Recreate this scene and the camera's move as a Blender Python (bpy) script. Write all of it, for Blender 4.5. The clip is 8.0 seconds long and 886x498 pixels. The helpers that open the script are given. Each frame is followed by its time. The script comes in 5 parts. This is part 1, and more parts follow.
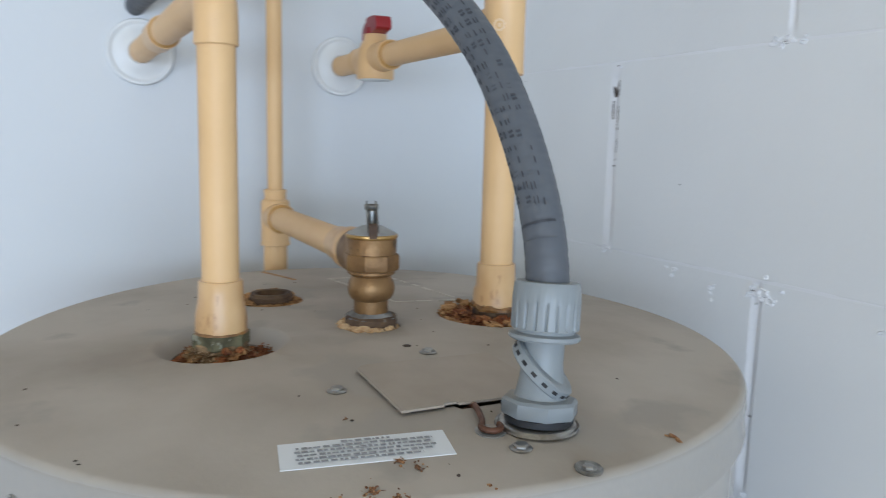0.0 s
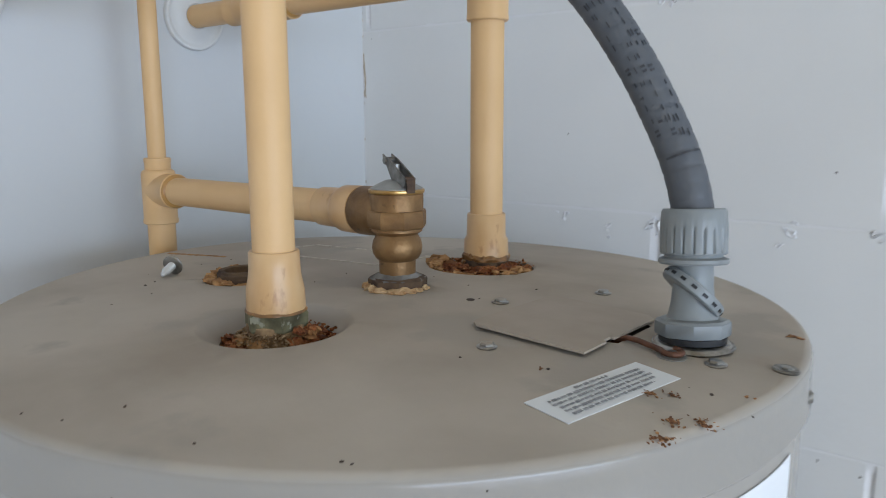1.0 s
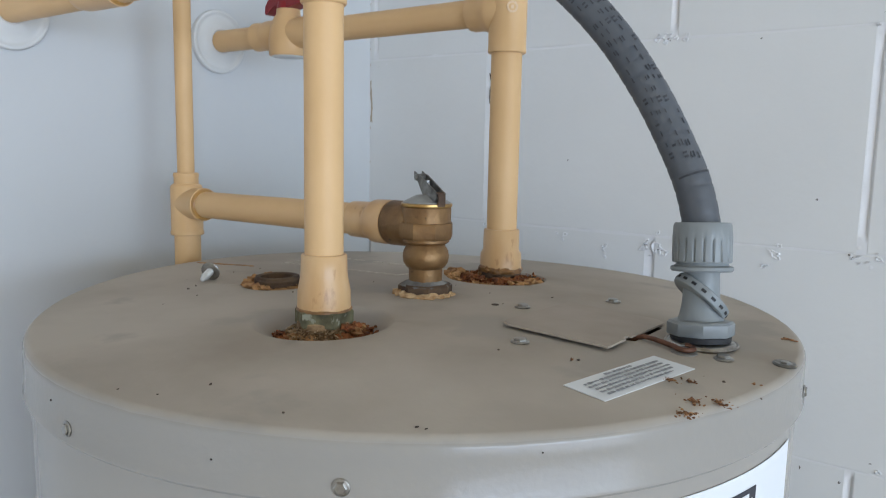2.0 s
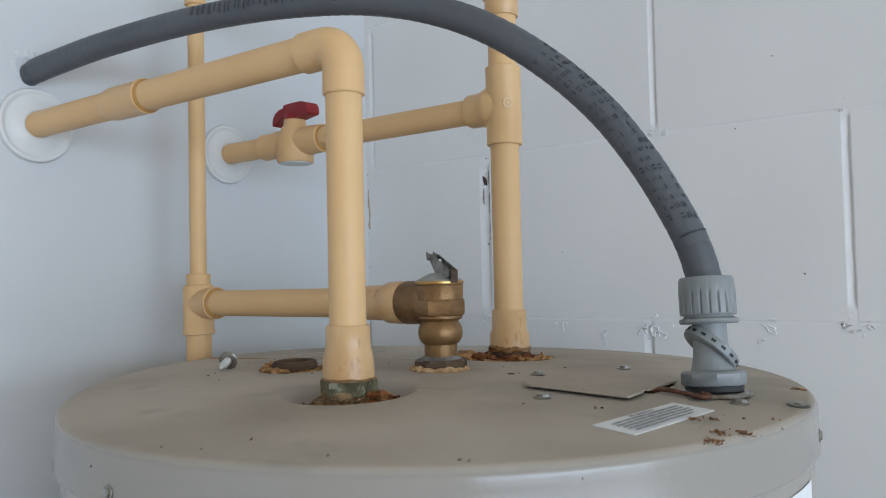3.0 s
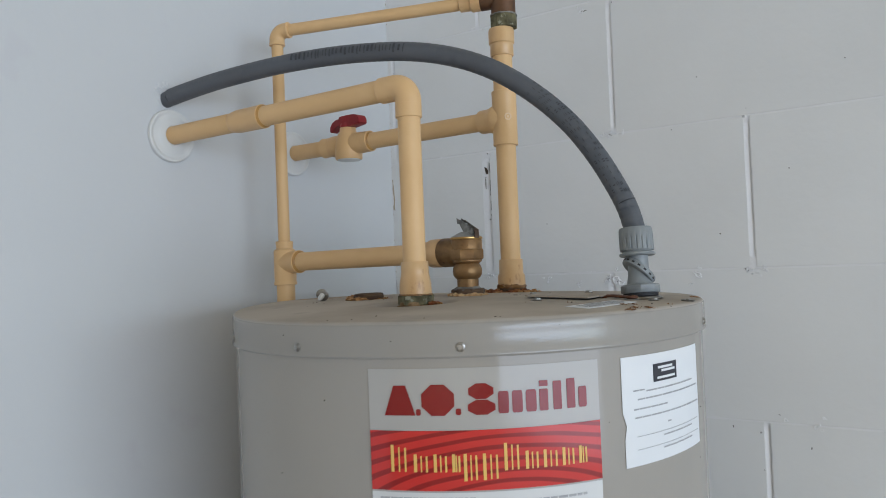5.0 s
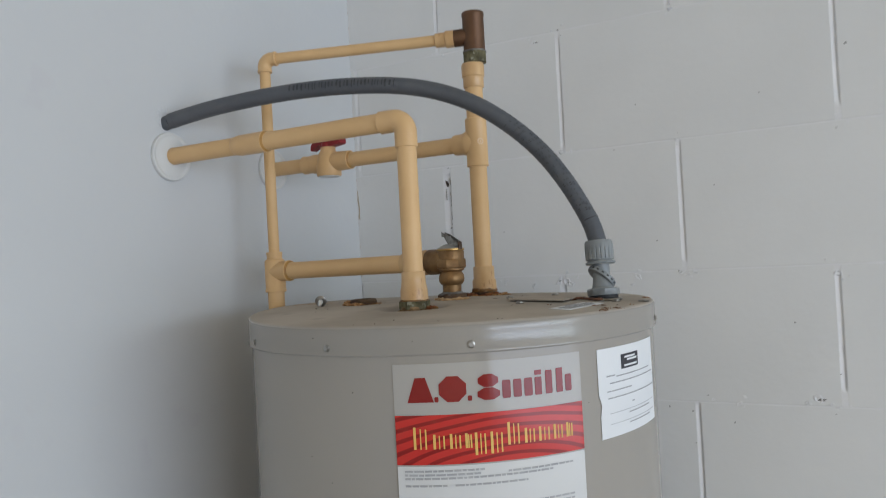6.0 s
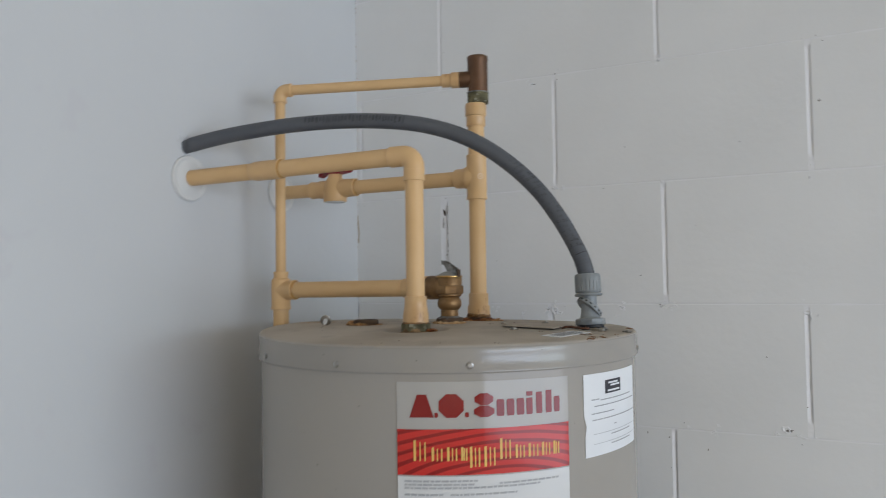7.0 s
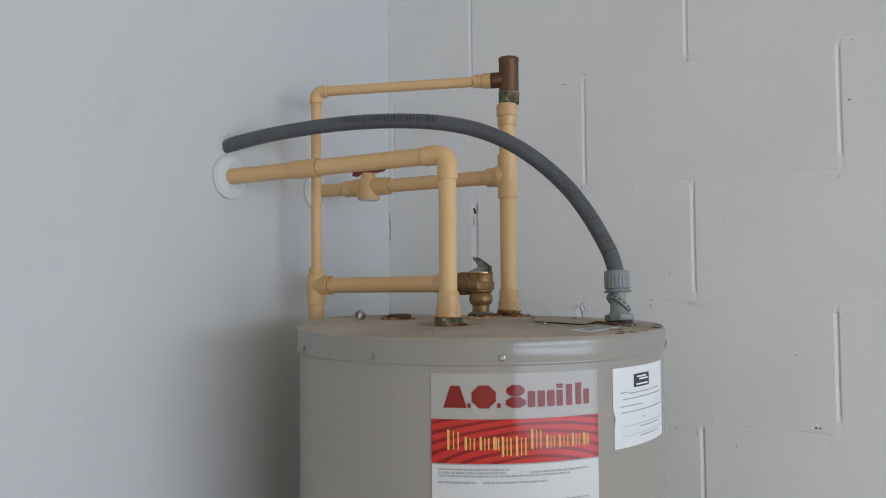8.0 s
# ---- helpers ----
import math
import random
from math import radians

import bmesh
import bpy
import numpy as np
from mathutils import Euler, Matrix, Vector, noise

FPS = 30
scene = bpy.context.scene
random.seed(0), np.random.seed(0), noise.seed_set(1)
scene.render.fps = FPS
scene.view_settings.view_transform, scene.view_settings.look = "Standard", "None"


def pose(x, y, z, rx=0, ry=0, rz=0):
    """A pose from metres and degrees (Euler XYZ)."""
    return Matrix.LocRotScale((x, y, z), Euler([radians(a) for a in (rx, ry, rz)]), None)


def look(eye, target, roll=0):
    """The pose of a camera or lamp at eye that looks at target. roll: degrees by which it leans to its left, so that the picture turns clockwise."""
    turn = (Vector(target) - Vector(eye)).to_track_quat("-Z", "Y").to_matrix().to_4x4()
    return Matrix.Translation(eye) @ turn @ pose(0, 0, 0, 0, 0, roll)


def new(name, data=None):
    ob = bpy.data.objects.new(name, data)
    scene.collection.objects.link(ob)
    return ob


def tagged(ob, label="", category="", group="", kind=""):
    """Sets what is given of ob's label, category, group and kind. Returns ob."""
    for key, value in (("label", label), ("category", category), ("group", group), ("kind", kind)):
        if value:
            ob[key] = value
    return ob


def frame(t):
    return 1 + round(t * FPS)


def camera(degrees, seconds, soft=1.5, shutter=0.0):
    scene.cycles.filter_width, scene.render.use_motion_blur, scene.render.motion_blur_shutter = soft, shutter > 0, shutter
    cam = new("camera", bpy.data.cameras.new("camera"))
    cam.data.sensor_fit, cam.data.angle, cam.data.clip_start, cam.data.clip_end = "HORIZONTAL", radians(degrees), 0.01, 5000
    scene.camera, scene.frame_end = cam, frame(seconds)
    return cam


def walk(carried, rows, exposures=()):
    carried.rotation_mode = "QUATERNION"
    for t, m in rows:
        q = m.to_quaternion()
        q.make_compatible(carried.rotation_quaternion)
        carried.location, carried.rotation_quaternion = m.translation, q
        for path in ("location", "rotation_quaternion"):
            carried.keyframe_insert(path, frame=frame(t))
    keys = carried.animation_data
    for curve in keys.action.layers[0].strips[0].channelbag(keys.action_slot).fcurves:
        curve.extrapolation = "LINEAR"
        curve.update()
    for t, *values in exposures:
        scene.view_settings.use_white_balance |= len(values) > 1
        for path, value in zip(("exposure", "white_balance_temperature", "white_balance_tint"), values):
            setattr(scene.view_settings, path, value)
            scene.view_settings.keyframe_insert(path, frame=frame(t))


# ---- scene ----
cam = camera(61.2, 8.0, soft=0.95, shutter=0.5)
PATH = [
    (0, (0.657, -0.539, 1.537), (-1.111, 0.35, 1.251), 1.4),
    (0.1, (0.6497, -0.547, 1.5323), (-1.083, 0.4117, 1.2544), 1.8),
    (0.2, (0.6324, -0.5614, 1.5306), (-1.04, 0.4926, 1.2263), 3.4),
    (0.3, (0.6067, -0.5772, 1.5246), (-0.9888, 0.5914, 1.2264), 2.9),
    (0.4, (0.5842, -0.5942, 1.5227), (-0.9625, 0.6406, 1.234), 0.9),
    (0.5, (0.564, -0.614, 1.52), (-0.931, 0.679, 1.216), -1.3),
    (0.6, (0.5448, -0.6361, 1.5177), (-0.8973, 0.7094, 1.1866), -2.2),
    (0.7, (0.529, -0.6562, 1.5176), (-0.8593, 0.7374, 1.1562), -2.0),
    (0.8, (0.5107, -0.6759, 1.5178), (-0.7981, 0.7886, 1.1409), -0.8),
    (0.9, (0.5066, -0.6931, 1.5189), (-0.7744, 0.797, 1.1467), -0.8),
    (1, (0.502, -0.707, 1.517), (-0.739, 0.824, 1.172), -0.2),
    (1.2, (0.502, -0.731, 1.515), (-0.704, 0.829, 1.185), 1.2),
    (2.3, (0.502, -0.775, 1.505), (-0.663, 0.841, 1.33), 0.9),
    (2.4, (0.4956, -0.7786, 1.4947), (-0.6527, 0.8579, 1.4384), 0.4),
    (2.5, (0.495, -0.778, 1.488), (-0.659, 0.855, 1.47), -0.2),
    (2.7, (0.4894, -0.7803, 1.4819), (-0.6756, 0.8453, 1.4771), -0.4),
    (2.8, (0.4913, -0.7825, 1.4826), (-0.6658, 0.8485, 1.5162), -0.7),
    (2.9, (0.4958, -0.7921, 1.4832), (-0.6576, 0.8412, 1.5271), -1.5),
    (3, (0.501, -0.798, 1.477), (-0.667, 0.825, 1.545), -1.3),
    (3.2, (0.5003, -0.8093, 1.4578), (-0.6112, 0.8498, 1.5675), 0.4),
    (3.4, (0.5013, -0.8235, 1.4552), (-0.589, 0.849, 1.5738), 0.8),
    (3.5, (0.501, -0.831, 1.456), (-0.575, 0.851, 1.576), 1.1),
    (3.6, (0.5067, -0.8393, 1.459), (-0.5655, 0.8445, 1.5822), 1.1),
    (3.8, (0.5144, -0.8598, 1.4584), (-0.5402, 0.8326, 1.6122), 1.1),
    (3.9, (0.5207, -0.8702, 1.4551), (-0.5342, 0.8243, 1.5803), 1.3),
    (4, (0.529, -0.883, 1.453), (-0.531, 0.809, 1.574), 1.3),
    (4.2, (0.5557, -0.9102, 1.4583), (-0.539, 0.759, 1.5831), 0.6),
    (4.3, (0.5694, -0.9305, 1.4552), (-0.5279, 0.7363, 1.5876), 0.3),
    (4.5, (0.599, -0.97, 1.444), (-0.536, 0.675, 1.51), -1.2),
    (4.6, (0.6143, -0.9979, 1.4419), (-0.5164, 0.6509, 1.4949), -1.7),
    (4.7, (0.628, -1.014, 1.44), (-0.523, 0.62, 1.495), -2.4),
    (5.8, (0.618, -1.167, 1.459), (-0.366, 0.574, 1.457), -2.9),
    (6, (0.617, -1.198, 1.461), (-0.324, 0.567, 1.485), -3.1),
    (6.1, (0.6205, -1.209, 1.4599), (-0.3028, 0.5644, 1.5044), -2.9),
    (6.2, (0.6215, -1.221, 1.4642), (-0.2595, 0.5726, 1.5351), -3.7),
    (6.3, (0.6271, -1.229, 1.4652), (-0.2512, 0.566, 1.5476), -5.0),
    (6.4, (0.6306, -1.231, 1.4635), (-0.2479, 0.5639, 1.5541), -4.7),
    (6.5, (0.632, -1.237, 1.464), (-0.236, 0.562, 1.559), -4.1),
    (6.7, (0.6327, -1.246, 1.4634), (-0.2256, 0.5576, 1.5638), -3.0),
    (6.8, (0.6309, -1.257, 1.4671), (-0.2406, 0.5401, 1.5679), -2.7),
    (6.9, (0.6331, -1.261, 1.4669), (-0.2566, 0.5272, 1.5674), -2.0),
    (7, (0.63, -1.269, 1.467), (-0.27, 0.515, 1.549), -0.8),
    (7.2, (0.6327, -1.287, 1.4614), (-0.307, 0.4765, 1.5389), 0.9),
    (7.3, (0.6318, -1.292, 1.4591), (-0.3084, 0.4718, 1.5324), 1.0),
    (7.5, (0.633, -1.303, 1.461), (-0.319, 0.454, 1.529), 0.7),
    (7.6, (0.6338, -1.305, 1.4624), (-0.3285, 0.4472, 1.5269), 1.3),
    (7.8, (0.6314, -1.302, 1.4591), (-0.3228, 0.4546, 1.5314), 0.9),
    (8, (0.635, -1.296, 1.462), (-0.327, 0.456, 1.544), -0.5),
]
EXPOSE = [(0.0, 0.36, 5240, 10), (0.5, 0.25, 5290, 10), (1.0, 0.21, 5340, 11), (2.5, 0.26, 5360, 10), (3.0, 0.11, 5400, 10), (3.5, -0.03, 5470, 11), (4.0, -0.07, 5485, 10), (4.5, -0.06, 5490, 10), (6.0, -0.17, 5680, 11), (8.0, -0.23, 5710, 12)]
walk(cam, [(t, look(eye, target, roll)) for t, eye, target, roll in PATH], EXPOSE)


# ---------------------------------------------------------------- light
world = bpy.data.worlds.new("sky")
scene.world = world
world.use_nodes = True
wn = world.node_tree.nodes
sky = wn.new("ShaderNodeTexSky")
sky.sky_type = 'NISHITA'
sky.sun_disc = False
sky.sun_elevation = radians(40)
sky.sun_rotation = radians(250)
wn["Background"].inputs[1].default_value = 0.08
world.node_tree.links.new(sky.outputs[0], wn["Background"].inputs[0])

sun = new("sun", bpy.data.lights.new("sun", 'SUN'))
sun.data.energy = 1.0
sun.data.angle = radians(10)
sun.matrix_basis = look((-4, 6, 8), (0, 0, 0))

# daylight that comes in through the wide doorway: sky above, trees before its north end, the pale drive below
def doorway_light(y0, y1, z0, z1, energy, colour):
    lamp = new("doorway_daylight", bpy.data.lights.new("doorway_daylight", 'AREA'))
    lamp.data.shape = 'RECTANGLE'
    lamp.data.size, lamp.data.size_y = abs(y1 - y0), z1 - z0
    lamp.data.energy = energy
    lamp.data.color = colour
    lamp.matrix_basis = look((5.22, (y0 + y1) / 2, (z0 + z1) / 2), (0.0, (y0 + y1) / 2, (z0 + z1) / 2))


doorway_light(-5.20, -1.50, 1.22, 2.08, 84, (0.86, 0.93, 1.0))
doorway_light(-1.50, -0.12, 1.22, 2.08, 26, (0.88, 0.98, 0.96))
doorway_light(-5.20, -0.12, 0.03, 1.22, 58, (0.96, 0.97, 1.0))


# ---------------------------------------------------------------- helpers
def material(name, col, col2=None, mix=0.5, scale=8.0, rough=0.5, metal=0.0, bump=0.0, bscale=150.0,
             spot=None, spot_scale=30.0, spot_at=0.68, per_object=0.0, stretch=(1, 1, 1), gloss=0.5, dust=None, island=None):
    """Two-scale noise colour, noise roughness, fine bump and sparse spots."""
    m = bpy.data.materials.new(name)
    m.use_nodes = True
    nt = m.node_tree
    n, l = nt.nodes, nt.links
    b = n["Principled BSDF"]
    co = n.new("ShaderNodeTexCoord")
    mp = n.new("ShaderNodeMapping")
    mp.inputs["Scale"].default_value = stretch
    l.new(co.outputs["Object"], mp.inputs["Vector"])
    n1 = n.new("ShaderNodeTexNoise")
    n1.inputs["Scale"].default_value = scale
    n1.inputs["Detail"].default_value = 6
    n2 = n.new("ShaderNodeTexNoise")
    n2.inputs["Scale"].default_value = bscale
    n2.inputs["Detail"].default_value = 4
    for q in (n1, n2):
        l.new(mp.outputs[0], q.inputs["Vector"])
    c2 = col2 or tuple(c * 0.86 for c in col)
    ramp = n.new("ShaderNodeMapRange")
    ramp.inputs["From Min"].default_value = 0.35
    ramp.inputs["From Max"].default_value = 0.68
    ramp.inputs["To Max"].default_value = mix
    l.new(n1.outputs[0], ramp.inputs["Value"])
    mx = n.new("ShaderNodeMix")
    mx.data_type = 'RGBA'
    mx.inputs["A"].default_value = (*col, 1)
    mx.inputs["B"].default_value = (*c2, 1)
    l.new(ramp.outputs[0], mx.inputs["Factor"])
    out = mx.outputs["Result"]
    if spot:
        n3 = n.new("ShaderNodeTexNoise")
        n3.inputs["Scale"].default_value = spot_scale
        n3.inputs["Detail"].default_value = 5
        l.new(mp.outputs[0], n3.inputs["Vector"])
        r3 = n.new("ShaderNodeMapRange")
        r3.inputs["From Min"].default_value = spot_at
        r3.inputs["From Max"].default_value = spot_at + 0.06
        l.new(n3.outputs[0], r3.inputs["Value"])
        m3 = n.new("ShaderNodeMix")
        m3.data_type = 'RGBA'
        m3.inputs["B"].default_value = (*spot, 1)
        l.new(r3.outputs[0], m3.inputs["Factor"])
        l.new(out, m3.inputs["A"])
        out = m3.outputs["Result"]
    if per_object:
        oi = n.new("ShaderNodeObjectInfo")
        hs = n.new("ShaderNodeHueSaturation")
        r4 = n.new("ShaderNodeMapRange")
        r4.inputs["To Min"].default_value = 1 - per_object
        r4.inputs["To Max"].default_value = 1 + per_object
        l.new(oi.outputs["Random"], r4.inputs["Value"])
        l.new(r4.outputs[0], hs.inputs["Value"])
        l.new(out, hs.inputs["Color"])
        out = hs.outputs[0]
    if island:
        # crumbs differ one from another
        gi = n.new("ShaderNodeNewGeometry")
        ri = n.new("ShaderNodeMapRange")
        ri.inputs["From Min"].default_value = 0.45
        ri.inputs["From Max"].default_value = 1.0
        ri.inputs["To Max"].default_value = 0.9
        l.new(gi.outputs["Random Per Island"], ri.inputs["Value"])
        mi = n.new("ShaderNodeMix")
        mi.data_type = 'RGBA'
        mi.inputs["B"].default_value = (*island, 1)
        l.new(ri.outputs[0], mi.inputs["Factor"])
        l.new(out, mi.inputs["A"])
        out = mi.outputs["Result"]
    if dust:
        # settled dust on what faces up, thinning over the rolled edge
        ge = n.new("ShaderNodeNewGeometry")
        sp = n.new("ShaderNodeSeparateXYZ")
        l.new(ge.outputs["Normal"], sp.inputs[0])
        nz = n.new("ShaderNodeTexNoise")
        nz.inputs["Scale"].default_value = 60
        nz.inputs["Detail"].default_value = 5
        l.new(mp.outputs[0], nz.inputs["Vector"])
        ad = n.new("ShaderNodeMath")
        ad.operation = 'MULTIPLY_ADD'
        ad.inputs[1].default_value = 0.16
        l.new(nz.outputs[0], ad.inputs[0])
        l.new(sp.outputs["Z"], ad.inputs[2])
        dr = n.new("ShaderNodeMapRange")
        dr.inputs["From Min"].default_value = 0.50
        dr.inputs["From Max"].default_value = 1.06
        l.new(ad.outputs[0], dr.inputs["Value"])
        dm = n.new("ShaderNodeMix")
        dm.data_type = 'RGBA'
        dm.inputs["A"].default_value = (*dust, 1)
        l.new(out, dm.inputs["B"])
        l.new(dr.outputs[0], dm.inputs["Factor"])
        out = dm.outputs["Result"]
    l.new(out, b.inputs["Base Color"])
    rr = n.new("ShaderNodeMapRange")
    rr.inputs["To Min"].default_value = max(rough - 0.1, 0.02)
    rr.inputs["To Max"].default_value = min(rough + 0.1, 1)
    l.new(n1.outputs[0], rr.inputs["Value"])
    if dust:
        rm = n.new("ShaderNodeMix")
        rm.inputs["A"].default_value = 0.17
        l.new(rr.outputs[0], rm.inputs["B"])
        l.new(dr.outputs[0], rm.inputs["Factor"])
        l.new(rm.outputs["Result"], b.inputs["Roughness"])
    else:
        l.new(rr.outputs[0], b.inputs["Roughness"])
    b.inputs["Metallic"].default_value = metal
    b.inputs["Specular IOR Level"].default_value = gloss
    if bump:
        bp = n.new("ShaderNodeBump")
        bp.inputs["Strength"].default_value = 1.0
        bp.inputs["Distance"].default_value = bump
        l.new(n2.outputs[0], bp.inputs["Height"])
        l.new(bp.outputs[0], b.inputs["Normal"])
    return m


ORIGIN = {}


def dome(x, y):
    """How far the lid's sheet lies under its crown; its west side is pressed less hollow."""
    return -0.0088 * ((x - 0.1735) ** 2 + (y + 0.3535) ** 2) / 0.25 ** 2 + west_lift(x)


def west_lift(x):
    return 0.0068 * min(1.0, max(0.0, (0.1735 - x) / 0.25)) ** 2


def finish(name, bm, mat, smooth=40):
    bmesh.ops.recalc_face_normals(bm, faces=bm.faces)
    me = bpy.data.meshes.new(name)
    bm.to_mesh(me)
    bm.free()
    me.materials.append(mat)
    if smooth:
        me.polygons.foreach_set("use_smooth", [True] * len(me.polygons))
        me.set_sharp_from_angle(angle=radians(smooth))
    return me


def thing(name, at, label, category, group="", kind=""):
    ob = new(name)
    ob.empty_display_size = 0.02
    ob.location = at
    ORIGIN[ob.name] = Vector(at)
    return tagged(ob, label, category, group, kind)


def part(name, bm, mat, parent, label="", smooth=40, kind="", on_lid=False):
    """A mesh modelled in room coordinates, hung under its thing or part; on_lid lays it on the domed lid."""
    at = ORIGIN[parent.name]
    if on_lid:
        for v in bm.verts:
            v.co.z += dome(v.co.x, v.co.y)
    bmesh.ops.translate(bm, verts=bm.verts, vec=-at)
    ob = new(name, finish(name, bm, mat, smooth))
    ob.parent = parent
    ORIGIN[ob.name] = at
    return tagged(ob, label, kind=kind)


def solid(name, bm, mat, label, category="", group="", kind="", smooth=40, at=None, on_lid=False):
    """A top-level thing of one mesh."""
    if at is None:
        at = (0, 0, 0)
    if on_lid:
        for v in bm.verts:
            v.co.z += dome(v.co.x, v.co.y)
    bmesh.ops.translate(bm, verts=bm.verts, vec=-Vector(at))
    ob = new(name, finish(name, bm, mat, smooth))
    ob.location = at
    ORIGIN[ob.name] = Vector(at)
    return tagged(ob, label, category, group, kind)


def along(p0, p1):
    """Frame at p0 whose z axis runs to p1."""
    d = Vector(p1) - Vector(p0)
    return Matrix.Translation(p0) @ d.to_track_quat('Z', 'Y').to_matrix().to_4x4()


def lathe(bm, profile, m=Matrix(), n=32, wobble=0.0, phase=0.0, ribs=0.0):
    """Revolve (radius, height) pairs round z; a closed loop of rings with caps at the ends."""
    rings = []
    for r, z, *rib in profile:
        if r < 1e-6:
            rings.append([bm.verts.new(m @ Vector((0, 0, z)))])
            continue
        ring = []
        for i in range(n):
            a = 2 * math.pi * (i + phase) / n
            q = r * (1 + wobble * noise.noise((math.cos(a) * 2 + z * 90, math.sin(a) * 2, z * 200)))
            if rib and i % 6 == 1:
                q += ribs
            ring.append(bm.verts.new(m @ Vector((q * math.cos(a), q * math.sin(a), z))))
        rings.append(ring)
    for a, b in zip(rings, rings[1:]):
        for i in range(n):
            j = (i + 1) % n
            if len(a) == 1 and len(b) == 1:
                continue
            if len(a) == 1:
                bm.faces.new((a[0], b[i], b[j]))
            elif len(b) == 1:
                bm.faces.new((a[i], a[j], b[0]))
            else:
                bm.faces.new((a[i], a[j], b[j], b[i]))
    for ring, rev in ((rings[0], True), (rings[-1], False)):
        if len(ring) > 1:
            bm.faces.new(ring[::-1] if rev else ring)
    return bm


def box(bm, lo, hi, m=Matrix(), bevel=0.0):
    v = [bm.verts.new(m @ Vector((x, y, z))) for z in (lo[2], hi[2]) for y in (lo[1], hi[1]) for x in (lo[0], hi[0])]
    f = [bm.faces.new([v[i] for i in q]) for q in
         ((0, 2, 3, 1), (4, 5, 7, 6), (0, 1, 5, 4), (2, 6, 7, 3), (0, 4, 6, 2), (1, 3, 7, 5))]
    if bevel:
        es = list({e for q in f for e in q.edges})
        bmesh.ops.bevel(bm, geom=es, offset=bevel, segments=2, affect='EDGES', profile=0.5)
    return bm


def prism(bm, outline, z0, z1, m=Matrix()):
    """A flat outline of (x, y) pairs given thickness."""
    a = [bm.verts.new(m @ Vector((x, y, z0))) for x, y in outline]
    b = [bm.verts.new(m @ Vector((x, y, z1))) for x, y in outline]
    bm.faces.new(a[::-1])
    bm.faces.new(b)
    k = len(outline)
    for i in range(k):
        j = (i + 1) % k
        bm.faces.new((a[i], a[j], b[j], b[i]))
    return bm


def sweep(bm, pts, radius, n=24):
    """A round tube along a list of points; radius is a number or a function of the length walked."""
    pts = [Vector(p) for p in pts]
    rings, walked, up = [], 0.0, None
    for i, p in enumerate(pts):
        t = (pts[min(i + 1, len(pts) - 1)] - pts[max(i - 1, 0)]).normalized()
        if i:
            walked += (p - pts[i - 1]).length
        if up is None:
            up = t.orthogonal().normalized()
        up = (up - t * up.dot(t)).normalized()
        side = t.cross(up)
        r = radius(walked) if callable(radius) else radius
        rings.append([bm.verts.new(p + r * (math.cos(a) * up + math.sin(a) * side))
                      for a in (2 * math.pi * k / n for k in range(n))])
    for a, b in zip(rings, rings[1:]):
        for i in range(n):
            j = (i + 1) % n
            bm.faces.new((a[i], a[j], b[j], b[i]))
    bm.faces.new(rings[0][::-1])
    bm.faces.new(rings[-1])
    return bm


def pipe(bm, p0, p1, r, n=32):
    d = (Vector(p1) - Vector(p0)).length
    return lathe(bm, [(r - 0.0006, 0), (r, 0.0006), (r, d - 0.0006), (r - 0.0006, d)], along(p0, p1), n)


def socket(bm, p0, p1, r, lip=0.0, n=32):
    """A fitting's socket: a sleeve that flares a little to a rounded mouth at p1."""
    d = (Vector(p1) - Vector(p0)).length
    return lathe(bm, [(r - 0.001, 0), (r, 0.001), (r, d - 0.0045), (r + lip, d - 0.0035), (r + lip, d - 0.0008),
                      (r + lip - 0.0008, d), (r - 0.0018, d)], along(p0, p1), n)


def sleeve(bm, p0, p1, r, lip=0.0006, n=36):
    """A straight fitting with a rounded mouth at both ends."""
    d = (Vector(p1) - Vector(p0)).length
    half = [(r - 0.0018, 0), (r + lip - 0.0008, 0), (r + lip, 0.0008), (r + lip, 0.0035), (r, 0.0045)]
    return lathe(bm, half + [(q, d - z) for q, z in half[::-1]], along(p0, p1), n)


def arc(c, a, b, r, turn=math.pi / 2, k=12):
    """Points on a bend from c + a*r round to c + b*r."""
    a, b = Vector(a), Vector(b)
    return [Vector(c) + r * (math.cos(q) * a + math.sin(q) * b) for q in (turn * i / k for i in range(k + 1))]


def lump(bm, at, size, squash=0.6, k=1):
    """A small crumb with an uneven surface."""
    got = bmesh.ops.create_icosphere(bm, subdivisions=k, radius=1)
    s = Vector((random.uniform(0.7, 1.4), random.uniform(0.6, 1.2), squash * random.uniform(0.7, 1.2))) * size
    turn = Euler((random.uniform(-0.4, 0.4), random.uniform(-0.4, 0.4), random.uniform(0, 6.3))).to_matrix()
    for v in got["verts"]:
        q = v.co * (1 + 0.45 * noise.noise(v.co * 1.7 + Vector(at) * 900))
        v.co = Vector(at) + turn @ Vector((q.x * s.x, q.y * s.y, q.z * s.z))


